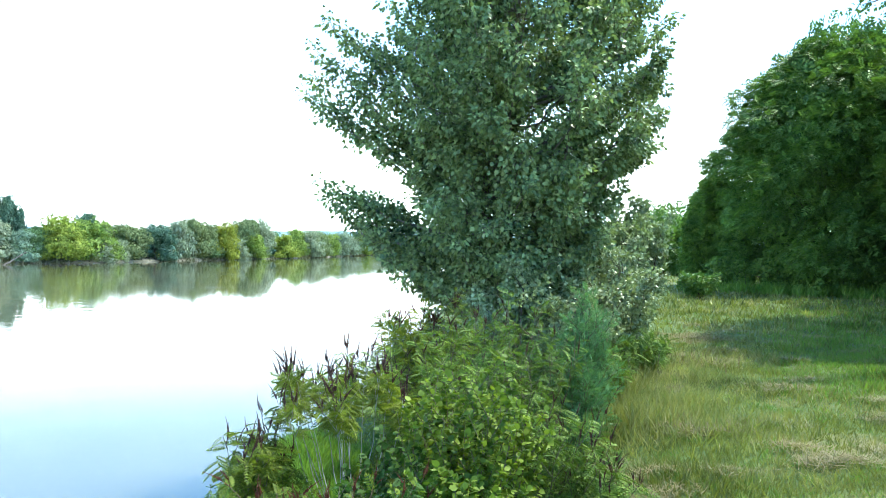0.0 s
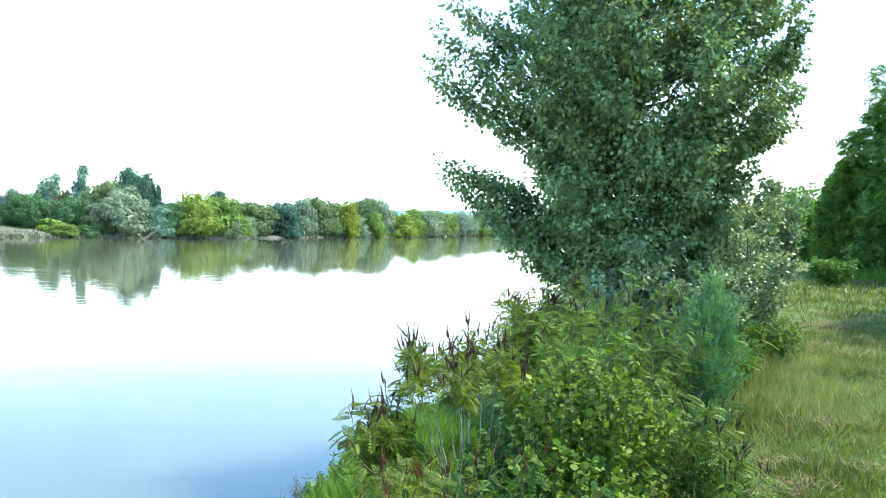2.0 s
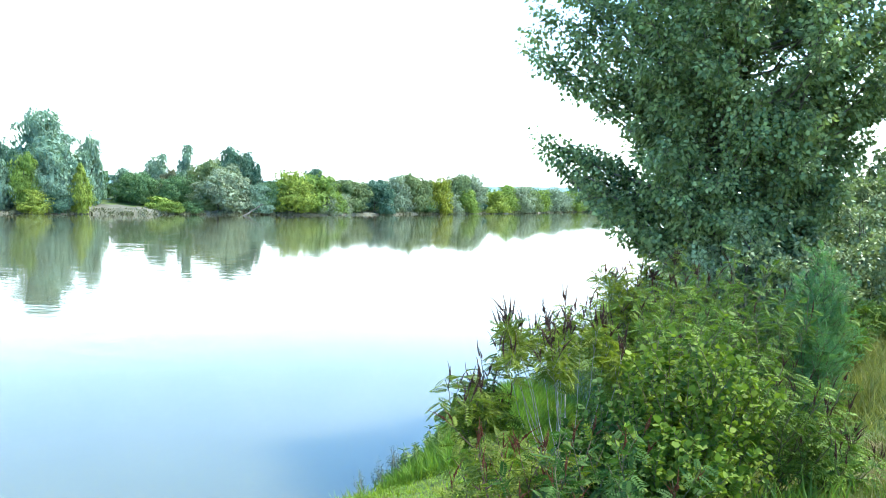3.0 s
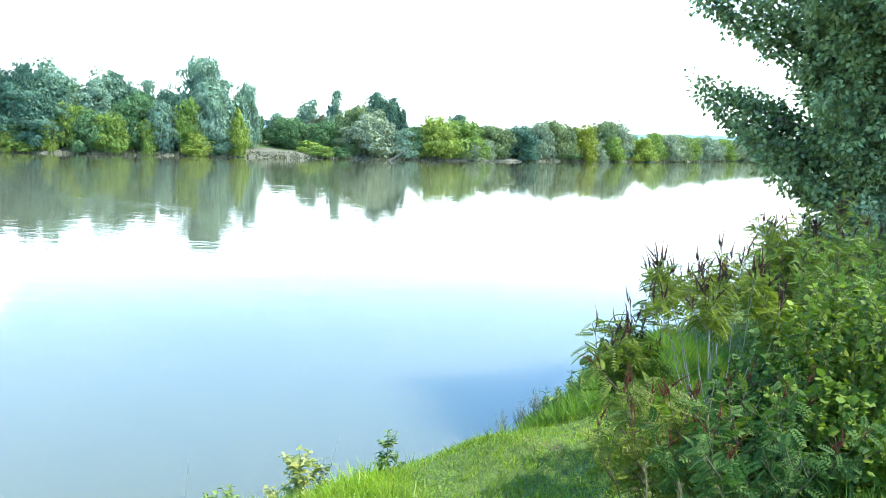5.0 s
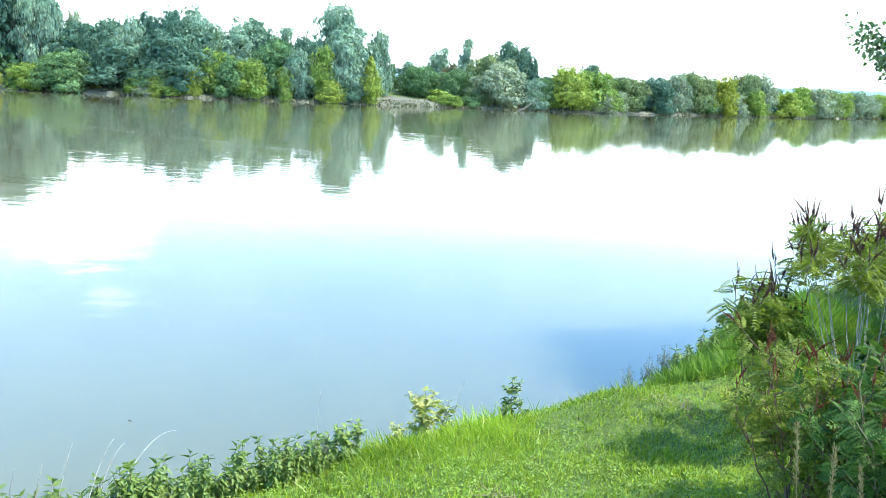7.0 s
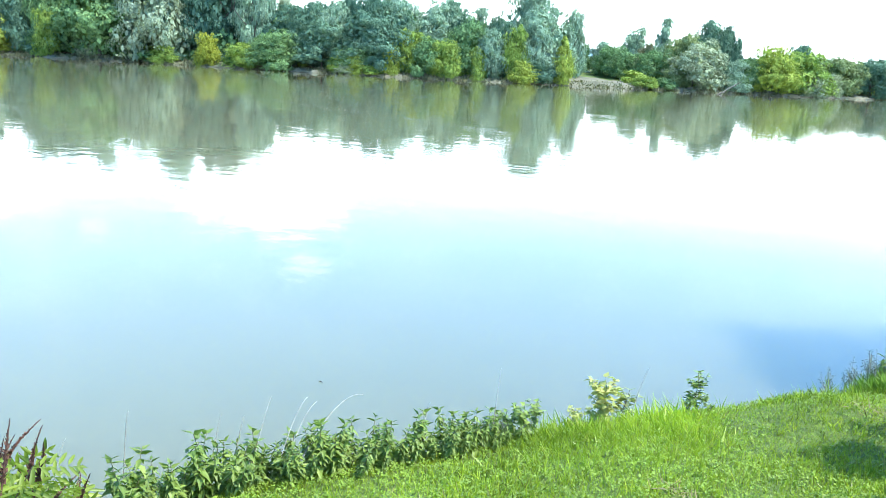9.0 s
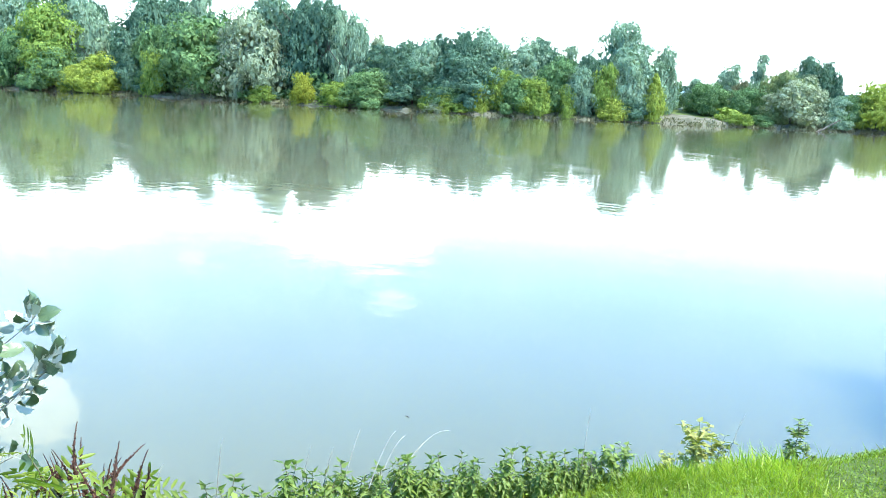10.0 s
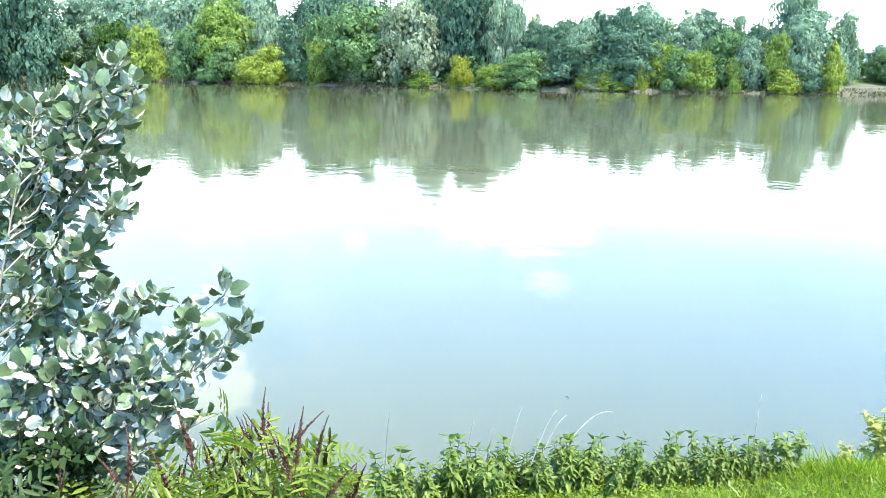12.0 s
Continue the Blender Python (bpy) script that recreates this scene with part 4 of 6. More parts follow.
def bank_elm(x, y, height, width, seed, mat, label, puffs=150, cards=200, card=0.15, full=1.0):
    """A broad dark tree whose layered leaf sprays reach down to the grass, with an uneven outline."""
    rng = np.random.default_rng(seed)
    tree = tagged(new("elm_tree"), label, "tree", "trees beside the meadow")
    z = z_at(x, y) - 0.05
    tree.location = (x, y, z)
    wood, fol = Heap(), Heap()
    n = 8
    bend = np.cumsum(rng.normal(0, 0.06, (n, 2)), axis=0)
    tz = np.linspace(0, height * 0.9, n)
    wood.add(tube(np.column_stack([bend, tz]), np.linspace(0.02 * height, 0.02, n), 8))
    wave = rng.uniform(0, 6.28, 4)
    for k in range(puffs):
        h = ((k + rng.random()) / puffs) ** 0.9
        a = k * 2.39996 + rng.normal(0, 0.3)
        r = width * 0.5 * np.interp(h, [0, 0.15, 0.5, 0.7, 0.88, 1.0], [0.88 * full, 0.98 * full, 0.97, 0.82, 0.56, 0.16])
        r *= 1 + 0.10 * math.sin(3 * a + 9 * h + wave[0]) + 0.08 * math.sin(5 * a - 14 * h + wave[1])
        q = r * math.sqrt(rng.uniform(0.72, 1.0))
        c = np.array([q * math.cos(a), q * math.sin(a), height * (0.05 + 0.90 * h)])
        pr = width * rng.uniform(0.075, 0.145)
        root_z = max(0.3, c[2] - q * 0.7)
        root = np.array([np.interp(root_z, tz, bend[:, 0]), np.interp(root_z, tz, bend[:, 1]), root_z])
        wood.add(tube(arc(root, c, 0.08, 5), np.linspace(0.045, 0.012, 5), 4))
        outward = unit(np.array([c[0], c[1], 0.0]))
        d = unit(rng.normal(size=(cards, 3)) + np.array([0, 0, 0.25]) + outward * 0.6)
        P = c + d * (pr * rng.uniform(0.72, 1.15, cards))[:, None] * np.array([1.35, 1.35, 0.55])
        A = outward * 0.9 + d * 0.6 + rng.normal(0, 0.45, (cards, 3)) - UP * 0.25
        N = unit(rng.normal(0, 0.3, (cards, 3)) + UP * 0.6 + d * 0.8)
        fol.add(scatter(*SPRAY, P, A, N, card * rng.uniform(0.7, 1.4, cards)))
        few = cards // 3
        e = unit(rng.normal(size=(few, 3)))
        fol.add(scatter(*SPRAY, c * np.array([0.72, 0.72, 0.97]) + e * pr * 1.5, rng.normal(size=(few, 3)), unit(outward + rng.normal(0, 0.5, (few, 3))), card * 1.9))
    child("trunk", wood.mesh("trunk", MAT["bark_dark"], True), tree)
    child("crown", fol.mesh("crown", MAT[mat]), tree)
    return tree


# a drooping twig end with leaves in two rows, one long
SPRAY = sprig(4, 0.44, 0.13, 0.22)


def spike_mesh(seed, mat):
    """A seed spike one long: tapered, knobbly with little pods, a little curved."""
    rng = np.random.default_rng(seed)
    s = np.linspace(0, 1, 14)
    pts = np.column_stack([0.24 * s ** 2, 0.03 * np.sin(s * 3), s])
    core, faces = tube(pts, np.interp(s, [0, 0.25, 0.35, 1], [0.009, 0.009, 0.015, 0.004]), 5)
    f = rng.uniform(0.26, 0.985, 120)
    at = np.column_stack([0.24 * f ** 2, 0.03 * np.sin(f * 3), f])
    turn = rng.uniform(0, 6.28, 120)
    way = np.column_stack([np.cos(turn), np.sin(turn), np.full(120, 1.3)])
    pods, pod_faces = scatter(DIAMOND[0] * np.array([1, 0.9, 1]), DIAMOND[1], at, way, unit(rng.normal(size=(120, 3))), 0.078 * np.interp(f, [0.25, 0.36, 0.55, 1], [0.6, 1.0, 0.65, 0.15]) * rng.uniform(0.7, 1.2, 120))
    V, F = np.concatenate([core, pods]), np.concatenate([faces[:, [0, 1, 2]], faces[:, [0, 2, 3]], pod_faces + len(core)])
    return mesh_of("flower_spike", V, F, mat, smooth=False)


SPIKES = [spike_mesh(i, MAT["spike"]) for i in range(3)]
SPIKES_RED = [spike_mesh(9 + i, MAT["spike_red"]) for i in range(3)]
LEAF_MESH = {}


def shrub(name, label, x, y, top, spread, seed, stems=9, twigs=5, per=7, tmpl=PINNATE, leaf=0.16, mat="pinnate", spikes=0, spike_len=0.15, red=False,
          stem_mat="stem", group="shrubs on the bank", low=0.25, single=False, lean=(0, 0), hang=0.05,
          level=0.78, twig=0.32, foot=0.22):
    """A multi-stemmed shrub: stems and side twigs with leaves, and seed spikes at the tips."""
    rng = np.random.default_rng(seed)
    ob = tagged(new(name), label, "shrub", group)
    z = z_at(x, y) - 0.04
    ob.location = (x, y, z)
    H = top - z
    fol, ends, all_lines = Heap(), [], []
    for k in range(stems):
        a = k * 2.39996 + rng.normal(0, 0.3)
        r = spread * math.sqrt((k + 0.5) / stems)
        tip = np.array([r * math.cos(a) + lean[0], r * math.sin(a) + lean[1], H * rng.uniform(level, 1.0) * (1 - (1 - level) * (r / spread) ** 2)])
        base = np.array([foot * r * math.cos(a), foot * r * math.sin(a), 0.0])
        line = arc(base, tip, 0.09, 8, rng, 0.01)
        heap = Heap()
        heap.add(tube(line, np.linspace(0.0055, 0.002, 8), 5))
        tw = twigs_of(rng, line, twigs, H * twig, low, 0.55)
        for t in tw:
            heap.add(tube(t, np.linspace(0.004, 0.0015, 5), 4))
        stem = child("stem", heap.mesh("stem", MAT[stem_mat], True), ob)
        all_lines += tw + [line[max(2, int(7 * low)):]]
        ends += [(stem, e) for e in [line] + tw[-2:]]
    P, A, N = [], [], []
    for t in all_lines:
        f = (np.arange(per) + rng.random(per)) / per
        i = np.minimum((f * (len(t) - 1)).astype(int), len(t) - 2)
        k = (f * (len(t) - 1) - i)[:, None]
        p = t[i] * (1 - k) + t[i + 1] * k
        d = unit(t[-1] - t[0])
        aside = unit(np.cross(np.broadcast_to(d, p.shape), rng.normal(size=p.shape)))
        P.append(p)
        A.append(aside * 0.9 + d * 0.5 - UP * hang + rng.normal(0, 0.15, p.shape))
        N.append(unit(UP + rng.normal(0, 0.6, p.shape)))
    P, A, N = np.concatenate(P), np.concatenate(A), np.concatenate(N)
    S = leaf * rng.uniform(0.65, 1.2, len(P))
    if single:
        key = (mat, len(tmpl[0]))
        if key not in LEAF_MESH:
            LEAF_MESH[key] = mesh_of("leaf", tmpl[0], tmpl[1], MAT[mat])
        pick = rng.permutation(len(P))
        for i in pick[:230]:
            child("leaf", LEAF_MESH[key], ob, frame_of(P[i], A[i], N[i], S[i]))
        rest = pick[230:]
        if len(rest):
            fol.add(scatter(*tmpl, P[rest], A[rest], N[rest], S[rest]))
    else:
        fol.add(scatter(*tmpl, P, A, N, S))
    if fol.v:
        child("foliage", fol.mesh("foliage", MAT[mat]), ob)
    pool = SPIKES_RED if red else SPIKES
    for k in range(spikes):
        stem, line = ends[(k // 2 * 13) % len(ends)]
        way = unit(unit(line[-1] - line[-2]) * 0.7 + UP * 0.9 + rng.normal(0, 0.36, 3))
        L = spike_len * rng.uniform(0.7, 1.25)
        side = unit(np.cross(way, rng.normal(size=3)))
        m = Matrix((side, np.cross(way, side), way)).transposed().to_4x4()
        m.translation = Vector(line[-1] - way * 0.01 + rng.normal(0, 0.004, 3))
        child("flower_spike", pool[k % 3], stem, m @ Matrix.Diagonal((L * 1.25, L * 1.25, L, 1)))
    return ob


def frame_of(p, a, n, s):
    """The pose of a single leaf."""
    a = unit(np.asarray(a, float))
    side = unit(np.cross(n, a))
    up = np.cross(a, side)
    m = Matrix((a * s, side * s, up * s)).transposed().to_4x4()
    m.translation = Vector(p)
    return m


# ---------------------------------------------------------------- the poplar, its neighbours and the trees beside the meadow
big_poplar()
sucker_bush(3.3, 14.9, 2.75, 1.3, "sucker", 51, "light green poplar thicket behind the tall poplar", 26, 9)
sucker_bush(2.75, 14.0, 2.35, 1.3, "sucker", 52, "light green poplar thicket behind the tall poplar", 26, 8)
sucker_bush(2.75, 13.2, 1.4, 0.95, "sucker", 57, "light green poplar thicket behind the tall poplar", 26, 8)
sucker_bush(0.3, 10.6, 1.45, 1.0, "sucker", 53, "dense dark bush under the poplar's crown", 26, 8, 0.048)
sucker_bush(-0.25, 10.3, 1.75, 1.0, "sucker", 55, "dense dark bush on the waterside slope", 26, 8, 0.05)
sucker_bush(1.6, 11.2, 1.7, 1.7, "sucker", 54, "dense dark bush under the poplar's crown", 28, 8, 0.052)
sucker_bush(0.9, 10.7, 1.9, 1.6, "sucker", 56, "pale-leaved poplar shoots under the tall crown", 26, 8, 0.052)
sucker_bush(2.3, 11.9, 1.9, 1.5, "sucker", 58, "pale-leaved poplar shoots under the tall crown", 26, 8, 0.056)
ELM = "dark dense elm with foliage down to the grass"
bank_elm(14.6, 31.0, 9.4, 7.6, 61, "elm", ELM, 125, 210, 0.25)
bank_elm(20.0, 35.0, 10.0, 6.0, 62, "elm_sun", "tall paler elm behind the front row", 130, 90, 0.27)
bank_elm(10.7, 33.5, 4.4, 2.2, 63, "elm", "small young elm at the edge of the tree row", 60, 80, 0.22)
bank_elm(16.4, 27.2, 7.4, 5.2, 64, "elm_sun", "broad leafy elm beside the mown meadow", 120, 90, 0.25)
bank_elm(20.6, 24.0, 15.5, 9.4, 65, "elm", "dark dense elm shading the mown meadow", 90, 50, 0.5)
bank_elm(15.3, 17.4, 18.0, 7.0, 66, "elm", "dark dense elm shading the mown meadow", 90, 50, 0.5)
bank_elm(15.2, 14.0, 13.5, 7.2, 72, "elm", "dark dense elm shading the mown meadow", 80, 50, 0.5)
bank_elm(16.0, 2.0, 8.5, 8.0, 67, "elm", "dark dense elm shading the mown meadow", 70, 30, 0.8)
bank_elm(12.9, 47.0, 2.5, 3.4, 68, "elm_sun", "small tree where the grassy track bends", 50, 40, 0.34)
bank_elm(9.5, 55.0, 2.4, 4.4, 69, "elm_sun", "small tree where the grassy track bends", 50, 40, 0.34)
bank_elm(17.0, 66.0, 3.8, 6.0, 70, "elm", "small tree where the grassy track bends", 60, 40, 0.5)
bank_elm(24.0, 40.0, 9.5, 8.0, 71, "elm", ELM, 80, 40, 0.6)
for k, (ux, uy) in enumerate([(10.4, 30.6), (11.6, 29.2), (13.0, 28.0), (14.6, 27.4), (16.4, 25.0), (12.3, 28.6), (13.8, 27.6), (17.6, 24.2)]):
    sucker_bush(ux, uy, 1.1 + 0.3 * (k % 3), 1.8, "elm", 80 + k, "low tangled undergrowth at the foot of the elms", 14, 7, 0.11)
sucker_bush(7.6, 25.6, 0.7, 1.1, "elm", 95, "small dark bush beside the grassy track", 14, 7, 0.09)


def overhanging_branch():
    """A leafy branch of the near elm that hangs into the sky."""
    rng = np.random.default_rng(77)
    ob = tagged(new("elm_branch"), "leafy elm branch hanging over the meadow", "branch")
    ob.location = (12.3, 11.6, 4.95)
    wood, fol = Heap(), Heap()
    for tip, root in (((-7.3, -0.6, -0.10), (2.0, 1.0, 1.2)), ((-7.0, -0.7, -0.20), (-3.0, 0.3, 0.75)), ((-6.55, -0.9, -0.32), (-3.6, 0.2, 0.7))):
        line = arc(root, tip, -0.05, 9)
        wood.add(tube(line, np.linspace(0.05, 0.006, 9), 5))
        tw = twigs_of(rng, line, 16, 0.6, 0.25, -0.1)
        P, A, N = leaves_on(rng, tw, 34, 0.05)
        fol.add(scatter(*DELTA, P, A, N, rng.uniform(0.04, 0.068, len(P))))
    child("limb", wood.mesh("limb", MAT["bark_dark"], True), ob)
    child("foliage", fol.mesh("foliage", MAT["elm"]), ob)


overhanging_branch()

# ---------------------------------------------------------------- shrubs along the bank
INDIGO = "false indigo shrub with dark seed spikes on the bank"
RED = "false indigo shrub with reddish seed spikes"
FRONT = "leafy false indigo in front of the poplar"
LUSH = "bright green bushy shrub with small lobed leaves"
shrub("indigo_shrub", INDIGO, -0.66, 6.15, 0.73, 0.56, 201, 16, 5, 9, PINNATE, 0.105, "pinnate_m", 116, 0.17, stem_mat="stem_pale", low=0.86, lean=(-0.14, 0), hang=0.25, level=0.88, twig=0.17, foot=0.04)
shrub("indigo_shrub", INDIGO, -1.14, 5.6, 0.38, 0.24, 202, 9, 5, 8, PINNATE, 0.12, "pinnate_m", 40, 0.16, low=0.7, lean=(-0.14, 0), hang=0.25, level=0.86, twig=0.2)
shrub("indigo_shrub", RED, -0.75, 4.45, 0.30, 0.46, 203, 16, 7, 8, PINNATE_OVAL, 0.085, "pinnate_m", 48, 0.15, True, "twig_red", low=0.4, hang=0.3)
# the darker oak leaf colour stands in for shade on this shrub
shrub("indigo_shrub", RED, -0.28, 4.0, 0.40, 0.48, 204, 18, 8, 8, PINNATE_OVAL, 0.075, "oak", 26, 0.13, True, low=0.35, hang=0.3)
shrub("indigo_shrub", INDIGO, 0.62, 5.55, 0.58, 0.30, 205, 11, 5, 6, PINNATE, 0.105, "pinnate", 30, 0.13, lean=(0.2, -0.1), hang=0.2)
shrub("indigo_shrub", INDIGO, 0.86, 5.6, 0.22, 0.24, 206, 8, 4, 5, PINNATE, 0.13, "pinnate", 36, 0.13, lean=(0.2, -0.15), hang=0.2)
shrub("indigo_shrub", FRONT, 0.18, 7.7, 1.14, 0.52, 207, 15, 7, 7, PINNATE, 0.105, "pinnate", 24, 0.15, hang=0.2, twig=0.24)
shrub("indigo_shrub", FRONT, 0.70, 7.6, 1.06, 0.52, 208, 15, 7, 7, PINNATE, 0.105, "pinnate", 14, 0.15, hang=0.2)
shrub("indigo_shrub", FRONT, 0.00, 9.3, 1.08, 0.46, 209, 13, 7, 7, PINNATE, 0.105, "pinnate_m", 44, 0.18, hang=0.2, twig=0.24)
shrub("indigo_shrub", FRONT, 0.38, 6.5, 0.74, 0.46, 210, 14, 7, 7, PINNATE, 0.105, "pinnate", 12, 0.14, hang=0.2)
shrub("indigo_shrub", FRONT, -0.38, 9.3, 0.98, 0.40, 211, 15, 8, 8, PINNATE, 0.12, "pinnate_m", 40, 0.17, low=0.1, lean=(-0.08, 0), hang=0.2, twig=0.24)
shrub("indigo_shrub", FRONT, -0.30, 8.2, 0.62, 0.42, 212, 14, 7, 7, PINNATE, 0.11, "pinnate", 12, 0.15, low=0.15, hang=0.2)
shrub("lush_shrub", LUSH, 0.10, 4.85, 0.90, 0.37, 220, 17, 10, 28, LOBED, 0.040, "shrub", low=0.1)
shrub("lush_shrub", LUSH, 0.30, 5.20, 0.76, 0.30, 221, 15, 10, 28, LOBED, 0.040, "shrub", low=0.1)
shrub("lush_shrub", LUSH, 0.05, 4.35, 0.42, 0.34, 222, 14, 9, 28, LOBED, 0.044, "shrub", low=0.1)
# oak leaf colour again, shade painted into the leaves
shrub("lush_shrub", "bushy shrub with small lobed leaves darkened for shade", -0.28, 5.2, 0.40, 0.38, 223, 13, 9, 20, LOBED, 0.044, "oak", low=0.1)
shrub("feathery_shrub", "blue-green feathery tamarisk-like shrub", 1.34, 8.1, 1.16, 0.19, 230, 16, 9, 14, FEATHER, 0.085, "teal", low=0.08, hang=-0.5)
shrub("feathery_shrub", "blue-green feathery tamarisk-like shrub", 1.22, 7.7, 0.66, 0.16, 231, 11, 8, 12, FEATHER, 0.08, "teal", low=0.08, hang=-0.5)
shrub("indigo_shrub", "low false indigo at the edge of the grass", 2.55, 10.9, 0.45, 0.42, 232, 12, 5, 5, PINNATE, 0.15, "pinnate", 0)
shrub("indigo_shrub", "low false indigo at the edge of the grass", 1.80, 9.7, 0.42, 0.40, 233, 12, 6, 5, PINNATE, 0.13, "pinnate", 0)
FRESH = "fresh green false indigo with long seed spikes"
shrub("indigo_shrub", FRESH, -2.42, 0.44, 0.41, 0.30, 240, 16, 6, 10, PINNATE_WIDE, 0.125, "pinnate_y", 44, 0.19, single=True)
shrub("indigo_shrub", FRESH, -2.46, 0.14, 0.34, 0.30, 241, 16, 6, 10, PINNATE_WIDE, 0.125, "pinnate_y", 28, 0.19, single=True)
shrub("indigo_shrub", FRESH, -2.50, 0.72, 0.26, 0.18, 242, 9, 4, 8, PINNATE_WIDE, 0.125, "pinnate_y", 28, 0.19, single=True)
shrub("indigo_shrub", FRESH, -2.15, 0.30, 0.15, 0.26, 244, 12, 5, 8, PINNATE_WIDE, 0.125, "pinnate_y", 3, 0.15, single=True)
# the dark tone of these three is shade set in the leaf colour
sucker_bush(-2.78, -0.27, 1.35, 0.75, "shade_leaf", 246, "leafy bush under the white poplar with shade in its leaf colour", 34, 9, 0.042)
shrub("indigo_shrub", "false indigo under the white poplar with shade in its leaf colour", -2.62, -0.22, 0.36, 0.36, 243, 20, 7, 8, PINNATE_WIDE, 0.12, "shade_leaf", 4, 0.15)
shrub("indigo_shrub", "false indigo under the white poplar with shade in its leaf colour", -2.30, -0.22, 0.22, 0.30, 245, 18, 7, 8, PINNATE_WIDE, 0.12, "shade_leaf", 3, 0.15)


# ---------------------------------------------------------------- the young white poplar
def white_leaf(seed):
    """A broad wavy-edged leaf, one long: dark glossy upper sheet, white felted lower sheet."""
    rng = np.random.default_rng(seed)
    rings = []
    for reach, quilt in ((0.5, 0.03), (1.0, 0.018)):
        ring = []
        for k in range(21):
            a = -math.pi * 0.9 + 2 * math.pi * 0.9 * k / 20
            r = 0.45 * reach * (1 + 0.05 * math.cos(k * 2.5)) * (1.1 if k == 10 else 1) * rng.uniform(0.96, 1.04)
            x, y = 0.5 + r * math.cos(a) * 1.08, r * math.sin(a) * (0.80 - 0.10 * math.cos(a))
            ring.append((x, y, 0.30 * abs(y) + (quilt if k % 2 else -quilt) + rng.normal(0, 0.012) - 0.5 * max(0, x - 0.5) ** 2))
        rings.append(ring)
    top = rings[0] + rings[1] + [(0.48, 0, 0), (0.05, 0, 0)]
    V, F, S = [], [], []
    for layer, dz in ((0, 0.006), (1, -0.006)):
        b = len(V)
        V += [(x, y, z + dz) for x, y, z in top]
        tris = [(42, 43, 0), (42, 20, 43), (43, 21, 0), (43, 20, 41)]
        for i in range(20):
            tris += [(42, i, i + 1), (i, 21 + i, 22 + i), (i, 22 + i, i + 1)]
        for i, j, k in tris:
            F.append((b + i, b + j, b + k) if layer == 0 else (b + i, b + k, b + j))
            S.append(layer)
    b = len(V)
    V += [(-0.35, 0.012, 0.06), (-0.35, -0.012, 0.06), (0.08, 0, 0)]
    F.append((b, b + 1, b + 2))
    S.append(1)
    return np.array(V), TRI(F), np.array(S)


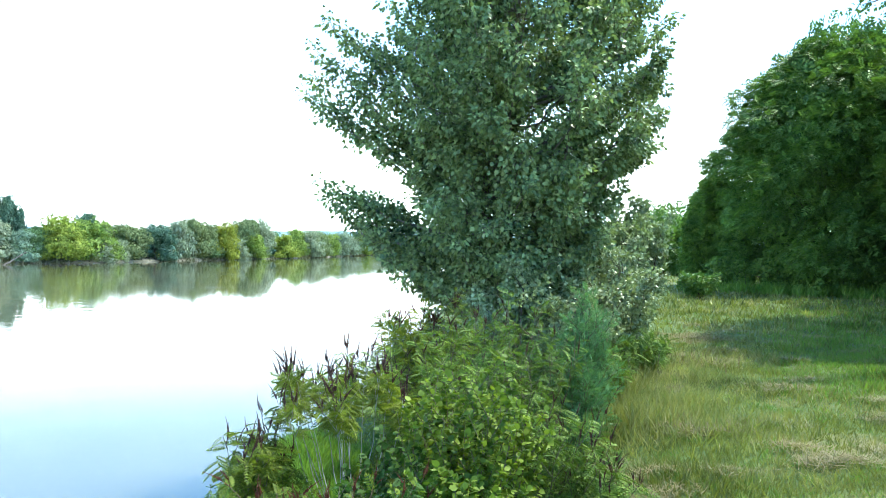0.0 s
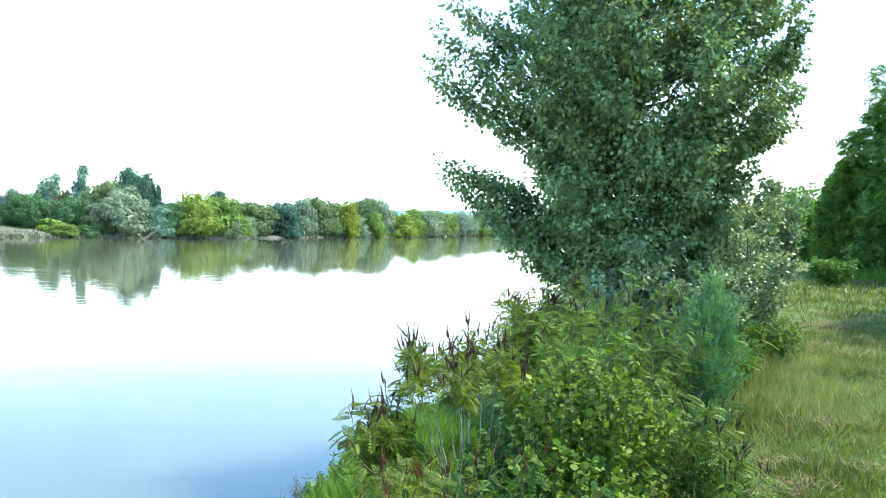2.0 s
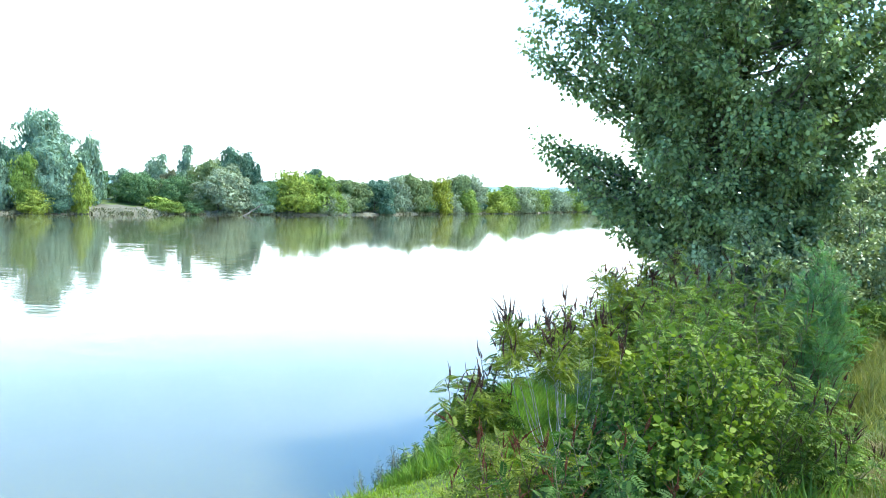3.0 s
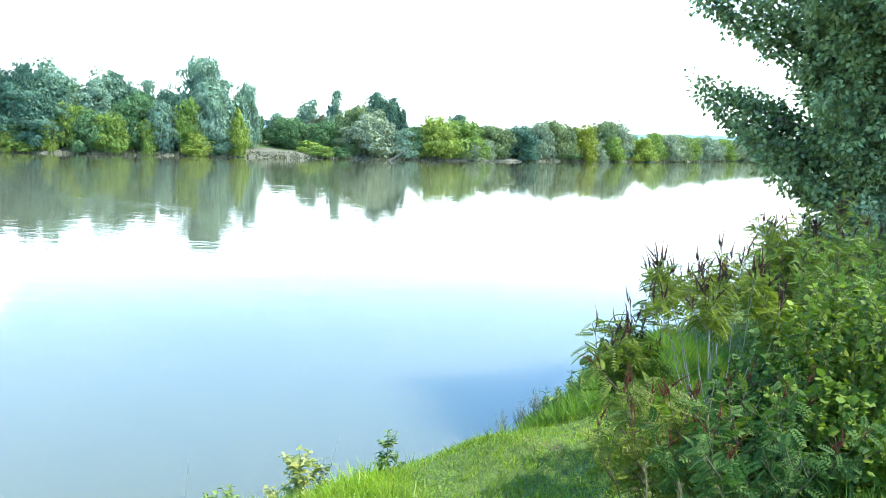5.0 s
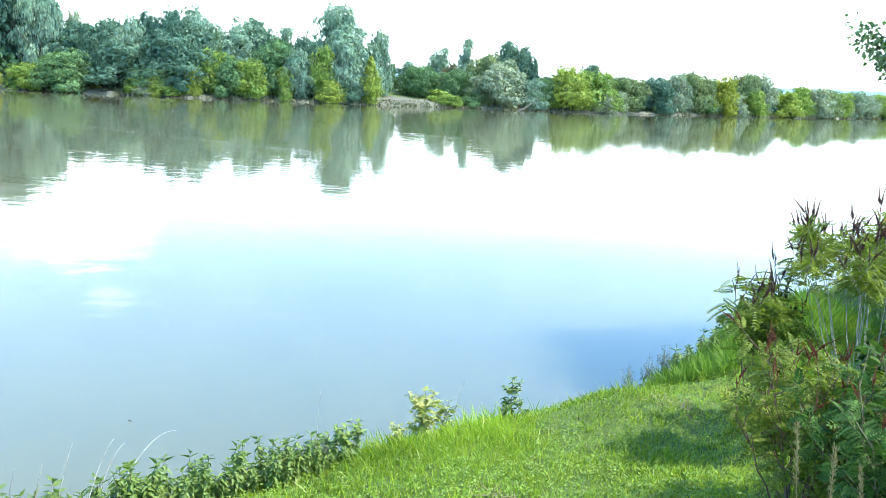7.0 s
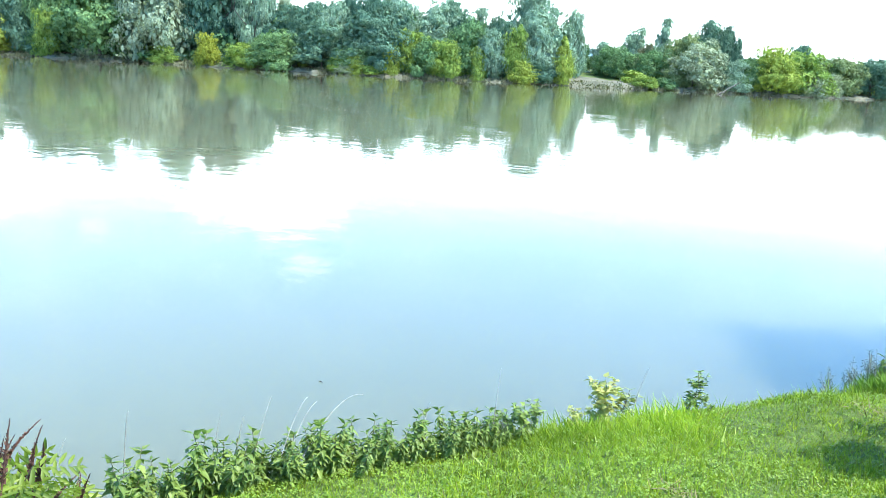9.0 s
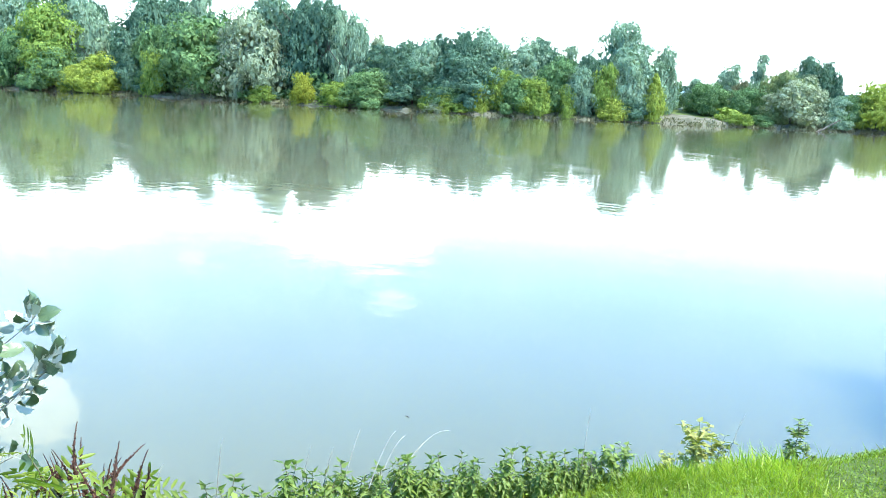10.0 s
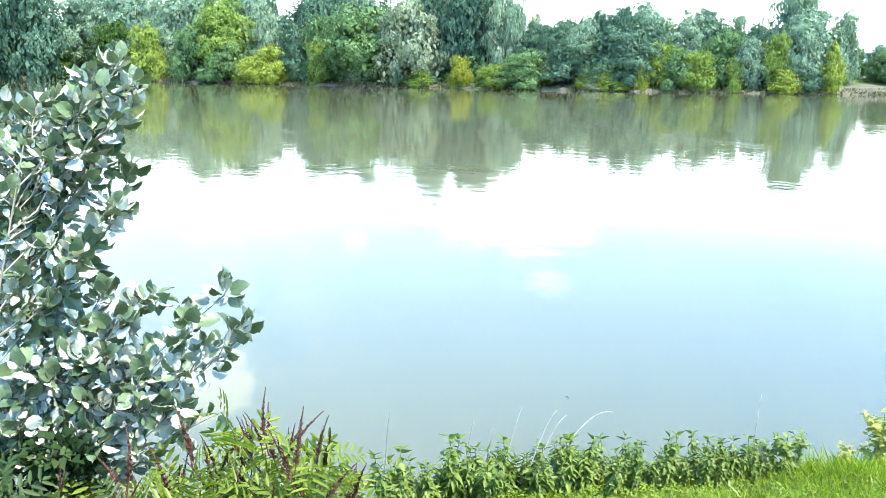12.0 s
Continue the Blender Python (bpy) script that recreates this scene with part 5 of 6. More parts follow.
def white_poplar():
    rng = np.random.default_rng(91)
    ob = tagged(new("white_poplar_sapling"), "young white poplar with dark leaves and white felted undersides", "sapling")
    bx, by = -3.05, -0.35
    bz = z_at(bx, by) - 0.03
    ob.location = (bx, by, bz)
    forms = [white_leaf(i) for i in range(4)]
    two = [MAT["leaf_top"], MAT["leaf_felt"]]
    kinds = [mesh_of("leaf", v, f, two, m) for v, f, m in forms]
    stem = np.array([(0, 0, 0), (0.02, 0.03, 0.6), (-0.04, 0.10, 1.1), (-0.02, 0.22, 1.6), (0.02, 0.34, 2.1)])
    heap = Heap()
    heap.add(tube(stem, [0.010, 0.008, 0.006, 0.004, 0.002], 7))
    child("trunk", heap.mesh("trunk", MAT["stem_pale"], True), ob)
    tips = [(-3.13, 0.28, 1.45), (-3.07, 0.35, 1.40), (-3.12, 0.30, 1.29), (-3.19, 0.19, 1.38), (-3.25, 0.05, 1.31), (-3.29, -0.05, 1.20), (-3.14, 0.12, 1.23), (-3.06, 0.29, 1.08),
            (-3.00, 0.25, 1.00), (-3.17, 0.14, 1.06), (-3.18, 0.01, 1.08), (-3.08, 0.16, 0.87), (-3.20, -0.00, 0.88), (-3.16, -0.08, 0.95), (-2.88, 0.34, 0.74), (-2.79, 0.51, 0.74),
            (-2.71, 0.56, 0.69), (-2.72, 0.53, 0.61), (-2.78, 0.40, 0.64), (-2.93, 0.26, 0.69), (-3.04, 0.17, 0.70), (-3.15, 0.03, 0.68), (-3.11, -0.09, 0.70), (-2.94, 0.17, 0.54),
            (-2.81, 0.28, 0.50), (-2.72, 0.39, 0.47), (-3.04, 0.04, 0.50), (-3.14, -0.09, 0.46), (-2.83, 0.19, 0.39), (-2.66, 0.43, 0.40), (-2.98, 0.05, 0.34), (-2.94, -0.09, 0.35)]
    spots = []
    for tip in tips:
        t = np.array(tip) - np.array([bx, by, bz])
        zs = max(0.25, t[2] - np.hypot(t[0], t[1]) * rng.uniform(0.5, 0.8))
        root = np.array([np.interp(zs, stem[:, 2], stem[:, 0]), np.interp(zs, stem[:, 2], stem[:, 1]), zs])
        line = arc(root, t, 0.08, 7, rng, 0.008)
        h = Heap()
        h.add(tube(line, np.linspace(0.0034, 0.0014, 7), 5))
        tw = twigs_of(rng, line, 6, 0.14, 0.3, 0.3)
        for w in tw:
            h.add(tube(w, np.linspace(0.003, 0.0012, 5), 4))
        branch = child("branch", h.mesh("branch", MAT["stem_pale"], True), ob)
        for w, n in [(line[1:], 20)] + [(w, 11) for w in tw]:
            for k in range(n):
                p, d = point_on(w, min(0.999, 0.15 + 0.85 * ((k + rng.random()) / n) ** 0.6))
                a = unit(rng.normal(size=3) + d * 0.9 + UP * 0.15)
                nn = unit(rng.normal(0, 0.75, 3) + UP * (0.7 if rng.random() < 0.14 else -0.7))
                spots.append((branch, p + a * 0.02, a, nn, rng.uniform(0.034, 0.070)))
    order = rng.permutation(len(spots))
    for i in order[:300]:
        branch, p, a, n, s = spots[i]
        child("leaf", kinds[i % 4], branch, frame_of(p, a, n, s))
    if len(order) > 300:
        rest = [spots[i][1:] for i in order[300:]]
        v, f, m = forms[0]
        V, F = scatter(v, f, np.array([r[0] for r in rest]), np.array([r[1] for r in rest]), np.array([r[2] for r in rest]), np.array([r[3] for r in rest]))
        child("foliage", mesh_of("foliage", V, F, two, np.tile(m, len(rest))), ob)


white_poplar()


# ---------------------------------------------------------------- weeds on the water's edge
def weed_master(name, label, height, mat, seed, pairs=8, leaf=0.085, tmpl=DELTA, stem_mat="stem", branches=3, hang=0.5, bushy=0.22):
    """An upright weed: a stem with leaves in crossed pairs."""
    rng = np.random.default_rng(seed)
    ob = tagged(new(name), label, "weed", "weeds on the water's edge")
    line = arc((0, 0, 0), (rng.normal(0, 0.07), rng.normal(0, 0.07), height), 0.0, 6, rng, 0.012)
    heap = Heap()
    heap.add(tube(line, np.linspace(0.005, 0.002, 6), 5))
    P, A, N = [], [], []
    for k in range(pairs):
        f = 0.12 + 0.88 * k / (pairs - 1)
        p, d = point_on(line, min(f, 0.999))
        a0 = k * math.pi / 2 + rng.normal(0, 0.25)
        size = leaf * (1.1 - 0.55 * f) * rng.uniform(0.75, 1.2)
        for s in (0, math.pi):
            way = np.array([math.cos(a0 + s), math.sin(a0 + s), 0.5 if f > 0.9 else -hang * rng.uniform(0.4, 1.3)])
            P.append((p, size))
            A.append(way)
            N.append(unit(UP * 0.8 + way * np.array([hang, hang, 0]) + rng.normal(0, 0.25, 3)))
    for k in range(branches):
        p, d = point_on(line, rng.uniform(0.25, 0.7))
        a0 = rng.uniform(0, 6.28)
        side = arc(p, p + np.array([math.cos(a0) * bushy, math.sin(a0) * bushy, rng.uniform(0.3, 0.6)]) * height * 0.55, 0.1, 5)
        twig = Heap()
        twig.add(tube(side, np.linspace(0.003, 0.0015, 5), 4))
        child("side_stem", twig.mesh("side_stem", MAT[stem_mat], True), ob)
        for j in range(6):
            q, d = point_on(side, min(0.25 + 0.15 * j, 0.999))
            for e in (0, math.pi):
                P.append((q, leaf * rng.uniform(0.35, 0.7)))
                A.append(np.array([math.cos(a0 + j * 1.57 + e), math.sin(a0 + j * 1.57 + e), (0.15 * j - 0.9) * hang]))
                N.append(unit(UP + rng.normal(0, 0.4, 3)))
    child("stem", heap.mesh("stem", MAT[stem_mat], True), ob)
    V, F = scatter(*tmpl, np.array([p for p, _ in P]), np.array(A), np.array(N), np.array([s for _, s in P]))
    child("leaves", mesh_of("leaves", V, F, MAT[mat]), ob)
    return ob


def stand(ob, x, y, first, rng, big=1.0):
    m = Matrix.Translation((x, y, z_at(x, y) - 0.02)) @ Matrix.Rotation(rng.uniform(0, 6.28), 4, "Z") @ Matrix.Rotation(rng.uniform(-0.3, 0.3), 4, "X") @ Matrix.Scale(big, 4)
    if first:
        ob.matrix_basis = m
        return ob
    made = copy_thing(ob, Matrix())
    made.matrix_basis = m
    return made


weeds = random.Random(12)
nettles = [weed_master("nettle", "green nettle with toothed leaves on the crest", h, "nettle", 300 + i, 12, 0.135, NETTLE, branches=3, hang=0.9) for i, h in enumerate((0.36, 0.44, 0.5, 0.30))]
crest = along([(-4.45, 1.75), (-4.3, 2.3), (-4.1, 2.9), (-3.9, 3.5), (-3.7, 4.2)], 0.05)
used = set()
for i in range(190):
    x, y = crest[weeds.randrange(len(crest))]
    f = (y - 1.7) / 2.5
    k = weeds.randrange(4)
    stand(nettles[k], x + weeds.uniform(-0.2, 0.14), y + weeds.uniform(-0.2, 0.2), k not in used, weeds, weeds.uniform(0.45, 0.95) * (1.05 - 0.35 * f))
    used.add(k)
pale = weed_master("pale_weed", "pale yellowish leafy weed above the water", 0.38, "pale_weed", 320, 7, 0.12, branches=7, hang=0.15, bushy=0.6)
stand(pale, -3.52, 5.15, True, weeds, 1.0)
stand(pale, -3.58, 5.08, False, weeds, 0.7)
stand(pale, -3.46, 5.24, False, weeds, 0.75)
stand(pale, -3.68, 4.92, False, weeds, 0.5)
leafy_weed = weed_master("leafy_weed", "upright green leafy weed on the crest", 0.40, "nettle", 321, 9, 0.10, branches=6, hang=0.2, bushy=0.45)
stand(leafy_weed, -3.10, 5.75, True, weeds, 0.9)
stand(leafy_weed, -3.04, 5.83, False, weeds, 0.5)
stand(leafy_weed, -3.16, 5.68, False, weeds, 0.45)
stand(leafy_weed, -3.72, 4.38, False, weeds, 0.85)
stand(leafy_weed, -3.66, 4.44, False, weeds, 0.75)
stand(leafy_weed, -3.78, 4.32, False, weeds, 0.65)
for i in range(26):
    stand(nettles[i % 4], weeds.uniform(-2.42, -2.0), weeds.uniform(7.7, 9.2), False, weeds, weeds.uniform(0.5, 0.85))
grey = weed_master("grey_weed", "thin grey-green weed leaning over the water", 0.5, "grey_weed", 322, 12, 0.07, LANCE, "stem_pale", 6)
for i in range(12):
    stand(grey, weeds.uniform(-2.65, -2.45), weeds.uniform(7.2, 7.8), i == 0, weeds, weeds.uniform(0.5, 0.95))
for i in range(10):
    stand(grey, weeds.uniform(-3.9, -3.7), weeds.uniform(3.9, 4.7), False, weeds, weeds.uniform(0.35, 0.55))


def dry_stalk(points, r=0.004):
    """A bleached dead grass stalk."""
    p = np.array(points, float)
    s = np.linspace(0, 1, 12)[:, None]
    line = (1 - s) ** 2 * p[0] + 2 * s * (1 - s) * p[1] + s ** 2 * p[2]
    ob = tagged(new("dry_stalk"), "bleached dead grass stalk bending over the water", "stalk", "dry stalks on the water's edge")
    ob.location = Vector(line[0])
    heap = Heap()
    heap.add(tube(line - line[0], np.linspace(r, r * 0.4, 12), 5))
    child("stem", heap.mesh("stem", MAT["stem_pale"], True), ob)


def stalk(x, y, z, dx, dy, h, bow=0.4):
    g = z_at(x, y)
    dry_stalk([(x, y, g), (x + dx * (1 - bow), y + dy * (1 - bow), g + (z - g) * 0.75 * h), (x + dx, y + dy, z)])


stalk(-4.62, 1.85, -0.62, 0.02, 0.05, 1.3)
stalk(-4.45, 2.30, -0.72, 0.02, 0.09, 1.0)
stalk(-4.40, 2.42, -0.74, 0.02, 0.10, 1.0)
stalk(-4.32, 2.50, -0.66, -0.04, 0.20, 1.0)
stalk(-4.22, 2.62, -0.68, -0.04, 0.28, 1.2)
stalk(-4.20, 2.66, -0.72, -0.04, 0.30, 1.3)
stalk(-4.18, 2.72, -0.76, -0.04, 0.60, 1.7)
stalk(-3.80, 4.15, -0.66, -0.02, 0.08, 1.0)
stalk(-3.42, 5.30, -0.80, 0.05, 0.14, 1.0)
stalk(-4.70, 1.45, -0.72, 0.03, 0.12, 1.2)
stalk(-3.95, 3.55, -0.80, 0.03, 0.10, 1.0)


def panicle(x, y, top, seed, lean):
    """A dry seed-headed grass stem."""
    rng = np.random.default_rng(seed)
    z = z_at(x, y)
    ob = tagged(new("seeding_grass"), "dry straw-coloured grass stem with a feathery seed head", "grass stem", "seeding grass stems")
    ob.location = (x, y, z)
    line = arc((0, 0, 0), (lean[0], lean[1], top - z), 0.05, 10)
    heap = Heap()
    heap.add(tube(line, np.linspace(0.0022, 0.0012, 10), 4))
    child("stem", heap.mesh("stem", MAT["straw"], True), ob)
    P, A = [], []
    for k in range(130):
        p, d = point_on(line, rng.uniform(0.80, 0.999))
        w = unit(rng.normal(size=3))
        P.append(p + w * 0.004)
        A.append(d * 1.0 + w * 0.6)
    V, F = scatter(*LANCE, np.array(P), np.array(A), unit(rng.normal(size=(130, 3))), rng.uniform(0.008, 0.016, 130))
    child("seed_head", mesh_of("seed_head", V, F, MAT["straw"]), ob)


panicle(-0.42, 2.35, 0.60, 401, (-0.10, 0.02))
panicle(-0.40, 2.40, 0.55, 402, (-0.02, 0.0))
panicle(-0.30, 2.75, 0.35, 403, (-0.08, 0.05))
panicle(3.1, 9.0, 0.42, 404, (0.03, 0.0))
panicle(2.9, 8.6, 0.40, 405, (-0.05, 0.0))
panicle(2.2, 8.9, 0.45, 406, (0.05, 0.0))


# ---------------------------------------------------------------- roots and dry sedge along the far waterline
def far_sedge():
    rng = np.random.default_rng(71)
    L = along(FAR_SHORE[2:14], 0.05)
    T = unit(np.gradient(L, axis=0))
    Nn = np.stack([-T[:, 1], T[:, 0]], 1)
    i = rng.integers(0, len(L), 26000)
    P = L[i] + Nn[i] * rng.uniform(-0.15, 2.2, (26000, 1))
    z = np.maximum(land_z(P), WATER_Z - 0.05)
    A = np.column_stack([rng.normal(0, 0.7, (26000, 2)), rng.uniform(0.3, 1.0, 26000)])
    N = np.column_stack([rng.normal(0, 1, (26000, 2)), np.full(26000, 0.2)])
    V, F = scatter(LANCE[0] * np.array([1, 1.2, 1]), LANCE[1], np.column_stack([P, z]), A, N, rng.uniform(0.25, 0.8, 26000))
    tagged(new("shore_sedge", mesh_of("shore_sedge", V, F, MAT["sedge"])), "greyish tangle of sedge and roots on the far waterline", "sedge", kind="stuff")


far_sedge()

# ---------------------------------------------------------------- driftwood on the far shore
def driftwood(x, y, dx, dy, dz, label):
    rng = np.random.default_rng(int(abs(x * 10)))
    ob = tagged(new("driftwood_log"), label, "log")
    ob.location = (x, y, WATER_Z - 0.1)
    heap = Heap()
    line = arc((0, 0, 0), (dx, dy, dz), 0.05, 7, rng, 0.06)
    heap.add(tube(line, np.linspace(0.12, 0.04, 7), 7))
    for t in twigs_of(rng, line, 4, 1.0, 0.4, 0.3):
        heap.add(tube(t, np.linspace(0.05, 0.02, 5), 5))
    child("limb", heap.mesh("limb", MAT["bark"], True), ob)


driftwood(-54.3, 102.5, 1.9, 1.8, 1.7, "bleached dead trunk leaning on the far shore")
driftwood(-133.0, 33.5, -1.0, 1.6, 1.9, "bleached dead snag standing in the far shallows")

# ---------------------------------------------------------------- grass
def turf(name, label, mat, n, az, r, size, seed, wide=1.0, keep=None, upright=0.5, fade=0.05, even=False):
    """Grass blades over a stretch of the bank, thinning with the distance."""
    rng = np.random.default_rng(seed)
    a = np.radians(rng.uniform(az[0], az[1], n))
    d = np.sqrt(r[0] ** 2 + (r[1] ** 2 - r[0] ** 2) * rng.random(n)) if even else r[0] * (r[1] / r[0]) ** rng.random(n)
    P = np.column_stack([-np.sin(a) * d, np.cos(a) * d])
    s = beside(P, NEAR_SHORE)
    ok = (s > 0.12) & (np.abs(2 * (a - np.radians(az[0])) / np.radians(az[1] - az[0]) - 1) < 1 - fade * rng.random(n))
    ok &= np.abs(2 * np.log(d / r[0]) / np.log(r[1] / r[0]) - 1) < 1 - fade * rng.random(n)
    if keep is not None:
        ok &= keep(P, s)
    P, d, s = P[ok], d[ok], s[ok]
    n = len(P)
    tuft = 0.5 + 0.5 * np.sin(P[:, 0] * 2.3 + 1.7 * np.sin(P[:, 1] * 1.1)) * np.sin(P[:, 1] * 2.9 + 1.3 * np.sin(P[:, 0] * 1.7))
    L = size * rng.uniform(0.55, 1.25, n) * (0.7 + 0.6 * tuft) * (1 + 0.012 * d)
    A = np.column_stack([rng.normal(0, upright, (n, 2)), np.ones(n)])
    N = np.column_stack([rng.normal(0, 1, (n, 2)), np.full(n, 0.15)])
    tv = BLADE[0].copy()
    tv[:, 1] *= wide
    V, F = scatter(tv, BLADE[1], np.column_stack([P, land_z(P) - 0.01]), A, N, L)
    return tagged(new(name, mesh_of(name, V, F, MAT[mat])), label, "grass", kind="stuff")


turf("meadow_grass", "mown grass with dry straw patches beside the track", "grass", 130000, (-36, 12), (3.2, 30), 0.085, 501, 1.5)
turf("near_grass", "short mown grass round the viewpoint", "grass", 90000, (-180, 180), (0.02, 13), 0.075, 509, 1.6, lambda P, s: s > 0.4, fade=0.0, even=True)
turf("distant_grass", "longer grass towards the trees", "grass", 30000, (-36, 0), (16, 70), 0.12, 502, 4.0, fade=0.3)
turf("bank_grass", "lush bright green grass on the sloping bank", "lush", 205000, (-8, 112), (1.3, 10.5), 0.055, 503, 1.8, fade=0.22)
turf("low_bank_grass", "short green grass on the bank", "bank_green", 120000, (6, 72), (2.6, 8.6), 0.045, 512, 2.0, fade=0.12)
turf("long_grass", "long fresh grass blades under the shrubs", "green_grass", 6000, (-12, 6), (3.0, 6.2), 0.24, 504, 0.6, lambda P, s: s > 1.0, 0.45, 0.6)
turf("crest_grass", "tall grass tuft on the crest of the bank", "lush", 12000, (25, 43), (4.8, 7.0), 0.135, 505, 0.9, lambda P, s: s > 0.25, 0.55, 0.9)
turf("slope_grass", "tall fresh grass on the waterside slope", "lush", 14000, (3, 27), (6.6, 15), 0.12, 506, 0.9, lambda P, s: s < 2.2, 0.5, 0.6)
turf("green_meadow_grass", "greener longer grass towards the elms", "green_grass", 60000, (-38, -20), (9, 30), 0.085, 510, 2.0, fade=0.6)
turf("straw_track", "pale mown strip of dry grass along the track", "yellow_grass", 16000, (-25, -9), (9.0, 15.5), 0.06, 513, 1.6, lambda P, s: P[:, 0] > 1.9, 0.8, 0.7)
turf("uncut_grass", "tall yellow grass at the foot of the shrubs", "yellow_grass", 9000, (-19, -9), (7.2, 12.5), 0.17, 511, 0.8, lambda P, s: P[:, 0] > 1.45, 0.5, 0.7)
turf("dry_grass", "tall yellowing grass beside the shrubs", "tall_dry", 6000, (-21, -6), (6.8, 14), 0.19, 507, 0.7, lambda P, s: P[:, 0] > 1.2, 0.55, 0.7)


def tufts(name, label, mat, spots, blades, size, seed, splay=0.6):
    """Small clumps of longer blades or broad leaves."""
    rng = np.random.default_rng(seed)
    P = np.repeat(spots, blades, axis=0) + rng.normal(0, 0.025, (len(spots) * blades, 2))
    n = len(P)
    A = np.column_stack([rng.normal(0, splay, (n, 2)), np.ones(n)])
    N = np.column_stack([rng.normal(0, 1, (n, 2)), np.full(n, 0.3)])
    L = size * np.repeat(rng.uniform(0.6, 1.4, len(spots)), blades) * rng.uniform(0.6, 1.2, n)
    V, F = scatter(BLADE[0] * np.array([1, 1.3, 1]), BLADE[1], np.column_stack([P, land_z(P) - 0.01]), A, N, L)
    return tagged(new(name, mesh_of(name, V, F, MAT[mat])), label, "grass", kind="stuff")


def spread(az, r, n, seed):
    rng = np.random.default_rng(seed)
    a, d = np.radians(rng.uniform(az[0], az[1], n)), r[0] * (r[1] / r[0]) ** rng.random(n)
    P = np.column_stack([-np.sin(a) * d, np.cos(a) * d])
    return P[beside(P, NEAR_SHORE) > 0.3]


tufts("grass_tufts", "darker tufts of uncut grass in the meadow", "green_grass", spread((-34, -6), (4, 22), 900, 611), 14, 0.075, 612)
tufts("straw_tufts", "tufts of yellowed uncut grass", "tall_dry", spread((-34, -6), (4, 22), 800, 613), 12, 0.09, 614)
tufts("bank_tufts", "taller tufts of fresh grass on the bank", "lush", spread((6, 98), (2.0, 9), 1500, 615), 14, 0.075, 616)


edge = np.random.default_rng(630)
foot = np.concatenate([np.column_stack([np.linspace(9.5, 13, 160), np.linspace(30.5, 26.8, 160)]), np.column_stack([np.linspace(13, 18, 160), np.linspace(26.8, 23.0, 160)])]) + edge.normal(0, 0.45, (320, 2))
tufts("tall_weeds", "tall grass and weeds along the foot of the elms", "green_grass", foot, 18, 0.36, 631, 0.35)


mound = np.random.default_rng(640)
tufts("slope_tufts", "tall green grass on the steep waterside slope", "green_grass", np.column_stack([mound.uniform(-2.5, -0.9, 1500), mound.uniform(7.2, 9.6, 1500)]), 22, 0.15, 641, 0.55)


def clover(spots, seed):
    """Low broad-leaved plants in the turf."""
    rng = np.random.default_rng(seed)
    per = 5
    P = np.repeat(spots, per, axis=0) + rng.normal(0, 0.02, (len(spots) * per, 2))
    n = len(P)
    A = np.column_stack([rng.normal(0, 1, (n, 2)), np.full(n, 0.45)])
    N = np.column_stack([rng.normal(0, 0.4, (n, 2)), np.ones(n)])
    V, F = scatter(*BROAD, np.column_stack([P, land_z(P) + 0.035]), A, N, rng.uniform(0.010, 0.022, n))
    tagged(new("ground_herbs", mesh_of("ground_herbs", V, F, MAT["herb"])), "low broad-leaved herbs among the grass", "herbs", kind="stuff")


clover(spread((4, 98), (2.0, 9), 30000, 617), 618)


